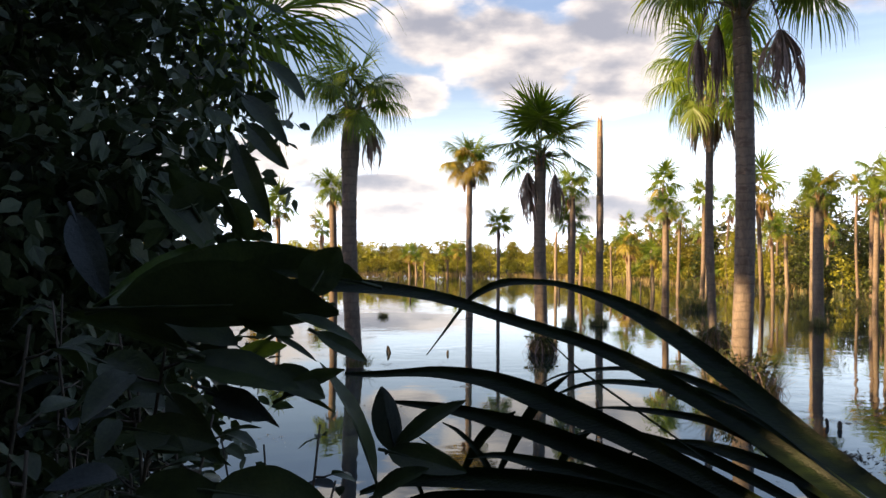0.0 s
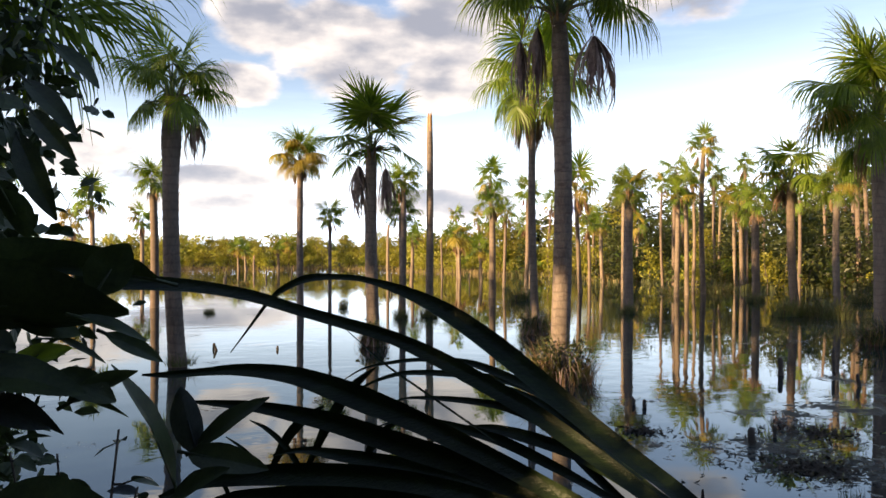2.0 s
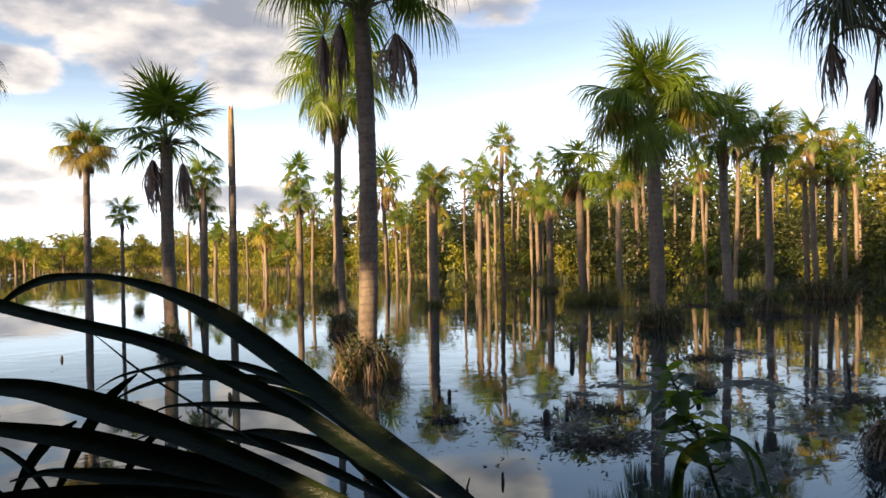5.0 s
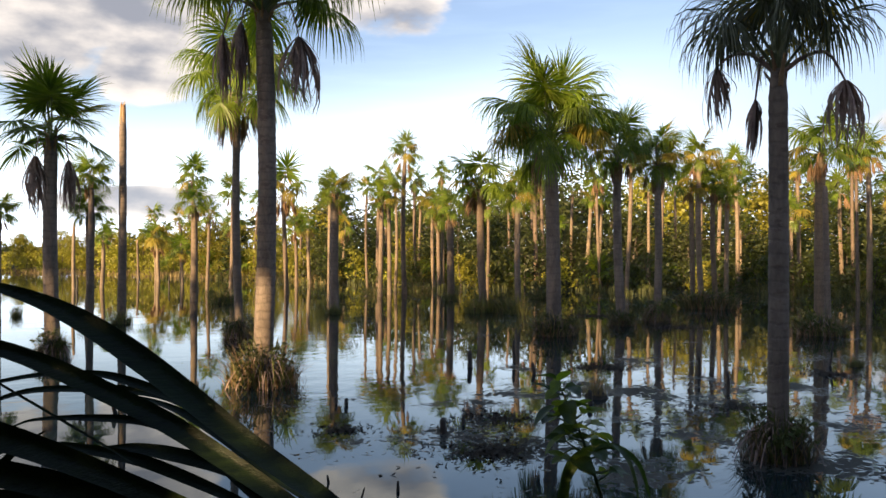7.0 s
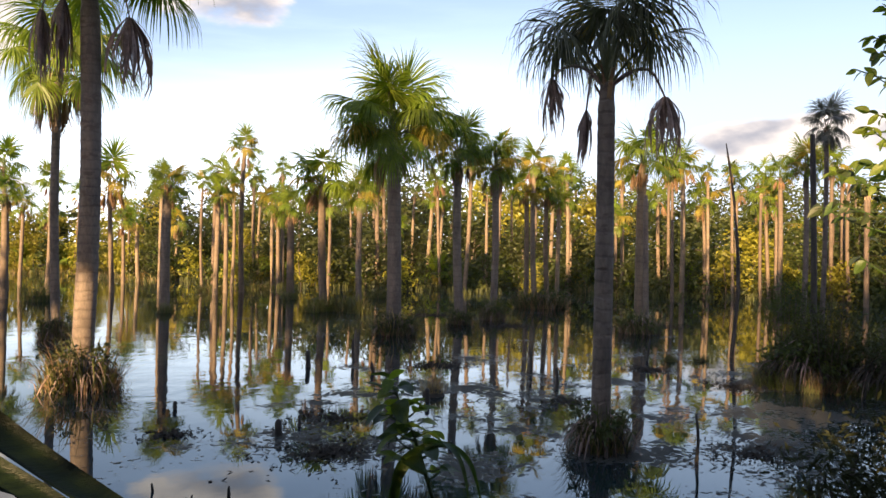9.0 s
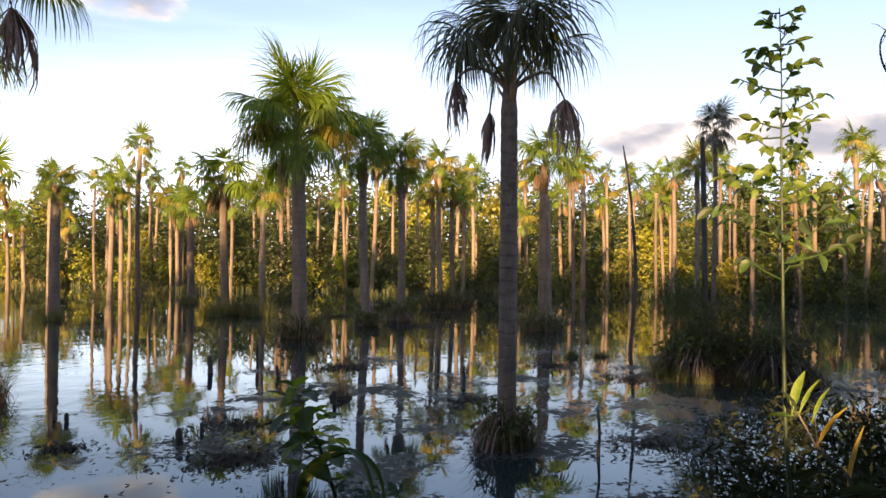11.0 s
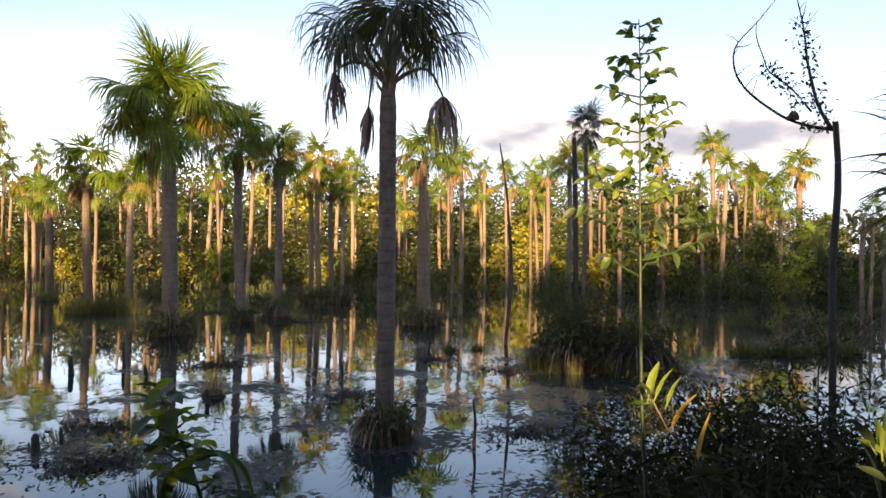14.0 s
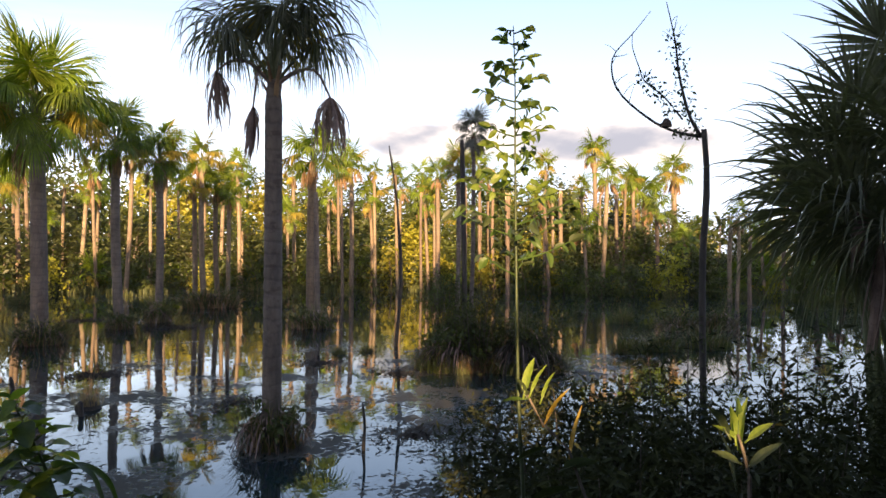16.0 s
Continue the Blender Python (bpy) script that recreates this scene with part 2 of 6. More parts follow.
def water_material():
    m = bpy.data.materials.new("still_dark_water")
    m.use_nodes = True
    t = m.node_tree
    bsdf = t.nodes["Principled BSDF"]
    place = t.nodes.new("ShaderNodeTexCoord").outputs["Object"]
    sep = t.nodes.new("ShaderNodeSeparateXYZ")
    link(t, place, sep.inputs[0])
    x, y = sep.outputs[0], sep.outputs[1]
    # floating weed gathers in the sheltered part among the palms
    u = calc(t, "MULTIPLY", calc(t, "SUBTRACT", x, 14.0), 1 / 9.0)
    v = calc(t, "MULTIPLY", calc(t, "SUBTRACT", y, 7.0), 1 / 8.0)
    shelter = calc(t, "SUBTRACT", 1.0, calc(t, "ADD", calc(t, "MULTIPLY", u, u), calc(t, "MULTIPLY", v, v)))
    shelter = calc(t, "MAXIMUM", shelter, -0.8)
    patches = grain(t, place, 0.45, 6.0, 0.68)
    crumbs = grain(t, place, 9.0, 4.0, 0.7)
    amount = calc(t, "ADD", calc(t, "MULTIPLY", shelter, 0.06), calc(t, "ADD", calc(t, "MULTIPLY", patches, 0.72), calc(t, "MULTIPLY", crumbs, 0.46)))
    weed = step(t, amount, 0.662, 0.69)
    weed_colour = blend(t, crumbs, (0.02, 0.018, 0.013, 1), (0.085, 0.078, 0.06, 1))
    link(t, blend(t, weed, (0.012, 0.024, 0.028, 1), weed_colour), bsdf.inputs["Base Color"])
    put(t, bsdf.inputs["Roughness"], calc(t, "ADD", 0.015, calc(t, "MULTIPLY", weed, 0.7)))
    put(t, bsdf.inputs["Specular IOR Level"], calc(t, "SUBTRACT", 0.5, calc(t, "MULTIPLY", weed, 0.4)))
    bsdf.inputs["IOR"].default_value = 1.66
    bsdf.inputs["Specular Tint"].default_value = (0.72, 0.99, 1.0, 1)
    ripple = grain(t, place, 1.1, 3.0, 0.5, (1.0, 1.6, 1.0))
    swell = grain(t, place, 0.16, 2.0, 0.5)
    calm = step(t, swell, 0.42, 0.62)
    height = calc(t, "ADD", calc(t, "MULTIPLY", calc(t, "MULTIPLY", ripple, 0.026), calc(t, "ADD", 0.2, calm)), calc(t, "MULTIPLY", weed, calc(t, "MULTIPLY", crumbs, 0.03)))
    relief = t.nodes.new("ShaderNodeBump")
    relief.inputs["Strength"].default_value, relief.inputs["Distance"].default_value = 0.22, 1.0
    link(t, height, relief.inputs["Height"])
    link(t, relief.outputs[0], bsdf.inputs["Normal"])
    return m


WATER = water_material()


# ---- mesh helpers ----
def mesh(name, verts, faces, material, smooth=False):
    me = bpy.data.meshes.new(name)
    me.from_pydata([tuple(v) for v in verts], [], faces)
    me.materials.append(material)
    if smooth:
        me.polygons.foreach_set("use_smooth", [True] * len(me.polygons))
    me.update()
    return me


def part(name, me, parent, m=None, label="", material=None):
    ob = new(name, me)
    ob.parent = parent
    if m is not None:
        ob.matrix_basis = m
    if label:
        ob["label"] = label
    if material is not None:
        ob.material_slots[0].link = "OBJECT"
        ob.material_slots[0].material = material
    return ob


def placed(ob, m, label, category, group="", kind=""):
    ob.matrix_basis = m
    ob.empty_display_size = 0.2
    return tagged(ob, label, category, group, kind)


def smooth_line(points, n):
    """A Catmull-Rom line through a few points."""
    p = [np.array(q, float) for q in points]
    p = [2 * p[0] - p[1]] + p + [2 * p[-1] - p[-2]]
    out = []
    spans = len(p) - 3
    for i in range(n):
        s = i / (n - 1) * spans
        k = min(int(s), spans - 1)
        u = s - k
        a, b, c, d = p[k:k + 4]
        out.append(0.5 * (2 * b + (c - a) * u + (2 * a - 5 * b + 4 * c - d) * u**2 + (3 * b - a - 3 * c + d) * u**3))
    return out


def tube(points, radii, sides=6, wobble=0.0, rng=None):
    """Verts and faces of a tapered tube along a line."""
    verts, faces = [], []
    n = len(points)
    for i, c in enumerate(points):
        d = np.array(points[min(i + 1, n - 1)]) - np.array(points[max(i - 1, 0)])
        d = d / (np.linalg.norm(d) + 1e-9)
        a = np.cross(d, (0.31, 0.95, 0.05) if abs(d[2]) > 0.8 else (0, 0, 1))
        a /= np.linalg.norm(a) + 1e-9
        b = np.cross(d, a)
        for k in range(sides):
            w = 2 * math.pi * k / sides
            r = radii[i] * (1 + (rng.uniform(-wobble, wobble) if rng else 0))
            verts.append(np.array(c) + r * (math.cos(w) * a + math.sin(w) * b))
    for i in range(n - 1):
        for k in range(sides):
            q = i * sides
            faces.append((q + k, q + (k + 1) % sides, q + sides + (k + 1) % sides, q + sides + k))
    faces.append(tuple(range(sides))[::-1])
    faces.append(tuple(range((n - 1) * sides, n * sides)))
    return verts, faces


def join(*pieces):
    verts, faces = [], []
    for v, f in pieces:
        o = len(verts)
        verts += list(v)
        faces += [tuple(i + o for i in q) for q in f]
    return verts, faces


# ---- fan palm leaves: shapes with an outreach of one metre, shared by all palms ----
def fan(rng, centre, ahead, side, reach, count, spread, hang, steps, width, fold=0.25, early=0.1, ragged=0.0):
    """A round blade split into many narrow segments, whose two halves fold down from the midrib and whose tips hang."""
    verts, faces = [], []
    up = np.cross(ahead, side)
    for i in range(count):
        a = radians(-spread + 2 * spread * (i + rng.uniform(-0.35, 0.35)) / (count - 1))
        d = math.cos(a) * ahead + math.sin(a) * side + up * (rng.uniform(-ragged, 0.2 + ragged) - fold * abs(math.sin(a)))
        d /= np.linalg.norm(d)
        length = reach * (0.8 + 0.2 * math.cos(a * 0.7)) * rng.uniform(0.84 - ragged * 0.8, 1.06)
        c = centre + ahead * 0.2 * reach * max(0.0, math.cos(a))
        across = np.cross(up, d)
        across = across / np.linalg.norm(across) + up * rng.uniform(-0.6, 0.6)
        across /= np.linalg.norm(across)
        soft = hang * rng.uniform(0.65, 1.35)
        o = len(verts)
        for k in range(steps + 1):
            s = k / steps
            w = width * (0.3 + 0.9 * min(s / 0.3, 1.0)) * (1.0 if s < 0.5 else 1.0 - 0.9 * (s - 0.5) / 0.5)
            verts += [c - across * w / 2, c + across * w / 2]
            d = d + np.array((0, 0, -1.0)) * soft * (early + 2.4 * s * s) / steps
            d /= np.linalg.norm(d)
            c = c + d * length / steps
        for k in range(steps):
            q = o + 2 * k
            faces.append((q, q + 1, q + 3, q + 2))
    return verts, faces


def leaf_shape(rise, rng, count, steps, width, hang, fold=0.25, early=0.1):
    e, c = radians(rise), np.zeros(3)
    line = [c]
    sag = radians(6 + 16 * math.cos(radians(rise)))
    for k in range(5):
        a = e - sag * k / 4
        c = c + np.array((math.cos(a), 0, math.sin(a))) * 0.54 / 5
        line.append(c)
    a = e - sag - radians(8 + 26 * math.cos(radians(rise * 0.8)))
    stalk = tube(line, [0.022, 0.017, 0.013, 0.012, 0.011, 0.009], 4)
    ahead = np.array((math.cos(a), 0, math.sin(a)))
    blade = fan(rng, c, ahead, np.array((0, 1.0, 0)), 0.6, count, 142, hang, steps, width, fold, early)
    verts, faces = join(stalk, blade)
    me = mesh("palm_leaf", verts, faces, PALM_GREEN)
    me.materials.append(PETIOLE)
    for i in range(len(stalk[1])):
        me.polygons[i].material_index = 1
    return me


def hanging_shape(rng, count, steps, width, out=0.22):
    line = smooth_line([(0, 0, 0), (out * 0.6, 0, 0.02), (out, 0, -0.1), (out * 1.02, 0, -0.25)], 7)
    stalk = tube(line, [0.018, 0.015, 0.013, 0.012, 0.011, 0.01, 0.009], 4)
    verts, faces = join(stalk, drape(rng, line[-1], 0.62, count, steps, width))
    me = mesh("dry_leaf", verts, faces, PALM_BROWN)
    return me


def drape(rng, top, length, count, steps, width, girth=0.28):
    """A dead fan, folded like a closed umbrella: long ragged strips that hang from one point, widest in the middle."""
    verts, faces = [], []
    lean = np.array((rng.uniform(-1, 1), rng.uniform(-1, 1), 0)) * 0.1 * length
    for i in range(count):
        a, o = rng.uniform(0, 2 * math.pi), len(verts)
        out = np.array((math.cos(a), math.sin(a), 0)) * rng.uniform(0.1, 1.0) * length * girth / 2
        across = np.array((-math.sin(a + 0.5), math.cos(a + 0.5), 0))
        l = length * (1 - 0.6 * rng.random() ** 1.3)
        wave, thin = rng.uniform(0, 6.28), rng.uniform(0.5, 1.2)
        for k in range(steps + 1):
            s = k / steps
            swell = math.sin(math.pi * min(1.0, s * 0.72 + 0.03)) ** 0.9
            c = np.array(top) + out * swell + lean * s * s + across * 0.03 * length * girth * 3 * math.sin(wave + 5 * s) * s + np.array((0, 0, -l * s))
            w = width * thin * (0.3 + 0.8 * swell) * (1 if s < 0.5 else 1 - 0.9 * (s - 0.5) / 0.5)
            verts += [c - across * w / 2, c + across * w / 2]
        for k in range(steps):
            q = o + 2 * k
            faces.append((q, q + 1, q + 3, q + 2))
    return verts, faces


rng_leaf = random.Random(4)
RISES = [86, 72, 58, 44, 28, 10, -12]
FINE, STIFF, CURTAIN, COARSE = {}, {}, {}, {}
for rise in RISES:
    soft = float(np.interp(rise, [-12, 10, 28, 44, 58, 72, 86], [5.4, 5.2, 4.9, 4.6, 4.0, 2.8, 1.0]))
    FINE[rise] = [leaf_shape(rise, rng_leaf, 80, 4, 0.0155, soft, 0.4) for _ in range(2)]
    STIFF[rise] = [leaf_shape(rise, rng_leaf, 60, 4, 0.024, soft * 0.22, 0.15) for _ in range(2)]
    CURTAIN[rise] = [leaf_shape(rise, rng_leaf, 58, 5, 0.0125, 2.4 if rise > 80 else 5.0, 0.6, 0.2) for _ in range(2)]
    COARSE[rise] = [leaf_shape(rise, rng_leaf, 34, 3, 0.036, soft * 0.85, 0.35) for _ in range(2)]
DRY_FINE = [hanging_shape(rng_leaf, 46, 4, 0.022) for _ in range(3)]
DRY_COARSE = [hanging_shape(rng_leaf, 22, 3, 0.04) for _ in range(3)]


def trunk_shape(h, r, lean, rng, near, bulge=0.0, depth=1.2):
    rows = int((h + depth) / (0.1 if near else 0.7)) + 2
    sides = 16 if near else 8
    bend = (rng.uniform(-0.12, 0.12) * h / 8, rng.uniform(-0.12, 0.12) * h / 8)
    points, radii = [], []
    for i in range(rows):
        s = i / (rows - 1)
        z = -depth + (h + depth) * s
        u = max(0.0, z / h)
        points.append((lean[0] * u + bend[0] * math.sin(math.pi * u), lean[1] * u + bend[1] * math.sin(math.pi * u), z))
        k = 1.0 - 0.14 * u + 0.1 * math.exp(-u * 18) + bulge * math.exp(-((u - 0.86) / 0.09) ** 2)
        if u > 0.93:
            k *= 1 - 0.3 * (u - 0.93) / 0.07
        if near:
            k *= 1 + (0.018 if i % 2 else -0.012) + rng.uniform(-0.008, 0.008)
        radii.append(r * k)
    return tube(points, radii, sides, 0.012 if near else 0.0, rng), points[-1]


rng_palm = random.Random(11)
BOOT = mesh("leaf_base", *tube([(0.0, 0, -0.34), (0.1, 0, -0.12), (0.2, 0, 0.1), (0.34, 0, 0.42)], [0.09, 0.1, 0.06, 0.03], 5), PALM_BROWN)


def palm(x, y, h, r, crown, lean=(0, 0), leaves=14, dead=2, yellow=0.1, bulge=0.0, pendant=(), side=0, skin=0, grey=0, low=-8, stiff=0, group="palms standing in the lake"):
    far = math.hypot(x, y)
    near = far < 38
    if skin:
        label = "tall fan palm with patchy grey trunk on a grassy mound"
    elif leaves == 0:
        label = "bare grey palm trunk standing in the water"
    elif grey:
        label = "dying fan palm with grey drooping dry leaves on the dark islet"
    elif yellow > 0.55:
        label = "slender fan palm with sunlit yellow-green crown over the water"
    elif dead > 3:
        label = "fan palm with brown dry leaves hanging below its green crown"
    elif near:
        label = "grey-trunked fan palm with a green drooping crown in the lake"
    else:
        label = "distant fan palm with pale trunk and small green crown"
    rng = random.Random(int(abs(x) * 977 + abs(y) * 131))
    root = placed(new("fan_palm"), pose(x, y, 0), label, "palm tree", group)
    (v, f), top = trunk_shape(h, r, lean, rng, near, bulge)
    part("trunk", mesh("trunk", v, f, TRUNK_PATCHED if skin else TRUNK if near else TRUNK_FAR, True), root)
    size = crown / 0.98
    shapes, dry = ((FINE, STIFF, CURTAIN)[stiff], DRY_FINE) if near else (COARSE, DRY_COARSE)
    at_top = Matrix.Translation((top[0], top[1], top[2]))
    first = rng.uniform(0, 360)
    if near and leaves > 5:
        leaves = int(leaves * 1.4)
    for i in range(leaves):
        s = (i + 0.5) / leaves
        rise = 88 - (88 - low) * s**1.15 + rng.uniform(-8, 8)
        kind = min(RISES, key=lambda q: abs(q - rise))
        turn = first + i * 137.5 + rng.uniform(-14, 14)
        # yellow leaves mostly stand in for sun on the crown
        yellowish = rng.random() < yellow * 0.65 * (0.5 + s)
        material = PALM_GREY if grey else PALM_YELLOW_SUNLIT if yellowish else PALM_SHADE_GREY if stiff == 2 else PALM_GREEN
        k = size * rng.uniform(0.88, 1.1) * (0.93 + 0.52 * max(0.0, math.sin(radians(rise))))
        m = at_top @ pose(0, 0, rng.uniform(-0.1, 0.05) * crown * s, rng.uniform(-8, 8), rise * 0 + (kind - rise) * 0.8, turn) @ Matrix.Diagonal((k, k, k, 1))
        part("leaf", rng.choice(shapes[kind]), root, m, "", material)
    for i in range(dead + 2 if not near and dead else dead):
        k = size * rng.uniform(0.8, 1.15)
        m = at_top @ pose(0, 0, -0.08 * crown, rng.uniform(-6, 6), rng.uniform(-25, 10), rng.uniform(0, 360)) @ Matrix.Diagonal((k, k, k, 1))
        part("dry_leaf", rng.choice(dry), root, m, "brown dry hanging leaf", PALM_GREY if grey else PALM_BROWN)
    # dead leaves that hang from bent stalks: reach sideways, height of the hanging point, length, girth
    for off, drop, long, girth in pendant:
        a = radians(side + (0 if off >= 0 else 180))
        o, peak = abs(off), max(drop, 0.0) + 0.16
        bow = smooth_line([(0, 0, -0.1), (o * 0.4, 0, peak * 0.9), (o * 0.75, 0, peak), (o, 0, drop)], 9)
        m = at_top @ pose(0, 0, 0, 0, 0, math.degrees(a))
        fold = part("dry_leaf", mesh("pendent_leaf", *drape(rng, bow[-1], long, 54, 6, 0.04 * long, girth * 1.5), PALM_DEAD), root, m, "grey-brown dead leaf hanging folded from its bent stalk")
        part("stalk", mesh("stalk", *tube(bow, [0.045, 0.04, 0.036, 0.032, 0.028, 0.025, 0.022, 0.018, 0.014], 6), PALM_DEAD), fold, None, "bent brown stalk")
    if near and leaves:
        for i in range(6):
            k = r * 3.4 * rng.uniform(0.8, 1.2)
            part("leaf_base", BOOT, root, at_top @ pose(0, 0, -0.25 * k * (i % 3), 0, rng.uniform(-10, 15), i * 61 + rng.uniform(-8, 8)) @ Matrix.Diagonal((k, k, k * 1.3, 1)))
    return root


def snag(x, y, h, r, lean=(0, 0), broken=False, dark=False):
    rng = random.Random(int(abs(x) * 77 + abs(y) * 13))
    near = math.hypot(x, y) < 45
    root = placed(new("dead_palm_trunk"), pose(x, y, 0), "bare dark dead palm trunk on the shrubby islet" if dark else "bare dead palm trunk without crown standing in water", "dead trunk", "dead trunks in the lake")
    (v, f), top = trunk_shape(h, r, lean, rng, near)
    part("trunk", mesh("trunk", v, f, DARK_WOOD if dark else TRUNK if near else TRUNK_FAR, True), root)
    for i in range(7 if near else 4):
        a, l = i * 2.4, rng.uniform(0.25, 0.9) * (1.4 if broken else 0.35) * r * 4
        c = np.array(top) + np.array((math.cos(a), math.sin(a), 0)) * r * 0.45
        v, f = tube([c - (0, 0, r * 2), c + (0, 0, l * 0.6), c + (0, 0, l)], [r * 0.4, r * 0.28, r * 0.04], 5)
        part("splinter", mesh("splinter", v, f, DARK_WOOD if dark else RAW_WOOD), root)
    return root


# ---- grass tufts ----
def blades_shape(rng, count, splay, width, material, name="grass"):
    verts, faces = [], []
    for i in range(count):
        a, q = rng.uniform(0, 2 * math.pi), math.sqrt(rng.random())
        c = np.array((math.cos(a) * q * 0.75, math.sin(a) * q * 0.75, -0.05))
        b = a + rng.uniform(-0.8, 0.8)
        lean = splay * (0.1 + 1.9 * rng.random() ** 1.5)
        d = np.array((math.cos(b) * lean, math.sin(b) * lean, 1.0))
        across = np.array((-math.sin(b), math.cos(b), 0)) * width * rng.uniform(0.6, 1.3)
        l = (0.25 + 1.0 * rng.random() ** 1.4) * (1.15 - 0.4 * q)
        o = len(verts)
        for k in range(4):
            s = k / 3
            w = 1 - 0.92 * s
            verts += [c - across * w, c + across * w]
            c = c + d / np.linalg.norm(d) * l / 3
            d = d + np.array((math.cos(b), math.sin(b), -0.75)) * splay * 0.7
        for k in range(3):
            faces.append((o + 2 * k, o + 2 * k + 1, o + 2 * k + 3, o + 2 * k + 2))
    return mesh(name, verts, faces, material)


def lump_shape(rng, name, material, rows=7, sides=14):
    verts, faces = [], []
    for i in range(rows):
        s = i / (rows - 1)
        for k in range(sides):
            a = 2 * math.pi * k / sides
            r = math.cos(s * math.pi / 2 * 0.97) ** 0.6 * rng.uniform(0.82, 1.12)
            verts.append((r * math.cos(a), r * math.sin(a), -0.5 + 1.4 * s + rng.uniform(-0.05, 0.05)))
    for i in range(rows - 1):
        for k in range(sides):
            q = i * sides
            faces.append((q + k, q + (k + 1) % sides, q + sides + (k + 1) % sides, q + sides + k))
    faces.append(tuple(range((rows - 1) * sides, rows * sides)))
    return mesh(name, verts, faces, material, True)


rng_tuft = random.Random(23)
TUFT_GREEN = [blades_shape(rng_tuft, 210, 0.6, 0.016, GRASS) for _ in range(3)]
TUFT_STRAW = [blades_shape(rng_tuft, 160, 0.75, 0.014, STRAW) for _ in range(3)]
TUFT_DARK = [blades_shape(rng_tuft, 190, 0.7, 0.016, SEDGE) for _ in range(3)]
ROOTS = [lump_shape(rng_tuft, "root_mass", MUD) for _ in range(3)]


def skirt(rng, wide, high, count, width):
    """Withered strips that fall from a mound's shoulders down to the water, each its own length and bend."""
    verts, faces = [], []
    for i in range(count):
        a, q, o = rng.uniform(0, 6.28), rng.uniform(0.3, 1.0), len(verts)
        b = a + rng.uniform(-0.5, 0.5)
        c = np.array((math.cos(a) * q * wide * 0.8, math.sin(a) * q * wide * 0.8, high * (1.05 - 0.65 * q) * rng.uniform(0.7, 1.1)))
        d = np.array((math.cos(b), math.sin(b), rng.uniform(-0.4, 0.7)))
        l, across, w = rng.uniform(0.4, 1.1) * high, np.array((-math.sin(b), math.cos(b), rng.uniform(-0.4, 0.4))), width * rng.uniform(0.5, 1.3)
        for k in range(5):
            verts += [c - across * w * (1 - 0.2 * k), c + across * w * (1 - 0.2 * k)]
            d = d + np.array((0, 0, -0.75)) * rng.uniform(0.6, 1.4)
            c = c + d / np.linalg.norm(d) * l / 4
        for k in range(4):
            faces.append((o + 2 * k, o + 2 * k + 1, o + 2 * k + 3, o + 2 * k + 2))
    return verts, faces


def tuft(x, y, wide, high, look_of):
    rng = random.Random(int(abs(x) * 531 + abs(y) * 17))
    label = {"mound": "grassy mound with dry straw at a palm's foot in the water", "dark": "dark sedge tuft growing out of the lake", "thin": "sparse thin grass tuft in shallow lake water", "stump": "rotten stump with grass sprouting in the lake"}[look_of]
    root = placed(new("grass_tuft"), pose(x, y, 0), label, "grass tuft", "tufts in the lake")
    turn = rng.uniform(0, 360)
    k = Matrix.Diagonal((wide * 1.18, wide * 1.18, high * 1.5, 1))
    if look_of != "thin":
        lump = 0.85 if look_of == "stump" else 0.62
        part("root_mass", rng.choice(ROOTS), root, pose(0, 0, 0, 0, 0, turn) @ Matrix.Diagonal((wide * lump, wide * lump, high * (0.62 if look_of == "mound" else 0.3), 1)))
    if look_of == "mound":
        tips = []
        for i in range(26):
            a, q = rng.uniform(0, 6.28), rng.uniform(0.35, 1.0)
            tips.append(((math.cos(a) * q * wide, math.sin(a) * q * wide, high * (0.15 + 0.75 * rng.random() * (1.15 - 0.5 * q))), 1.0))
        part("foliage", mesh("foliage", *leaf_cloud(rng, tips, 16, 0.13, 0.1 * wide, 0.8, 0.2), FOREST), root, None, "small dark green leaves")
        part("dry_skirt", mesh("dry_skirt", *skirt(rng, wide, high * 0.85, 75, 0.016), PALM_DEAD), root, None, "withered brown strips hanging to the water")
        part("rotten_skirt", mesh("rotten_skirt", *skirt(rng, wide * 0.9, high * 0.75, 70, 0.02), MUD), root, None, "dark rotten strips hanging to the water")
        part("grass", rng.choice(TUFT_GREEN), root, pose(0, 0, high * 0.1, 0, 0, turn) @ k)
        part("grass", rng.choice(TUFT_DARK), root, pose(0, 0, 0, 0, 0, turn + 80) @ k)
        part("dry_grass", rng.choice(TUFT_STRAW), root, pose(0, 0, high * 0.1, 0, 0, turn + 50) @ k)
        part("dry_grass", rng.choice(TUFT_STRAW), root, pose(0, 0, high * 0.05, 0, 0, turn + 170) @ Matrix.Diagonal((wide * 1.3, wide * 1.3, high * 1.25, 1)), "brown withered blades", PALM_BROWN)
    elif look_of == "dark":
        part("sedge", rng.choice(TUFT_DARK), root, pose(0, 0, 0, 0, 0, turn) @ k)
        part("grass", rng.choice(TUFT_GREEN), root, pose(0, 0, 0, 0, 0, turn + 110) @ k)
        part("dry_grass", rng.choice(TUFT_STRAW), root, pose(0, 0, 0, 0, 0, turn + 30) @ Matrix.Diagonal((wide * 0.95, wide * 0.95, high * 1.45, 1)))
    else:
        part("grass", rng.choice(TUFT_STRAW if look_of == "stump" else TUFT_DARK), root, pose(0, 0, high * 0.2, 0, 0, turn) @ k)
    return root


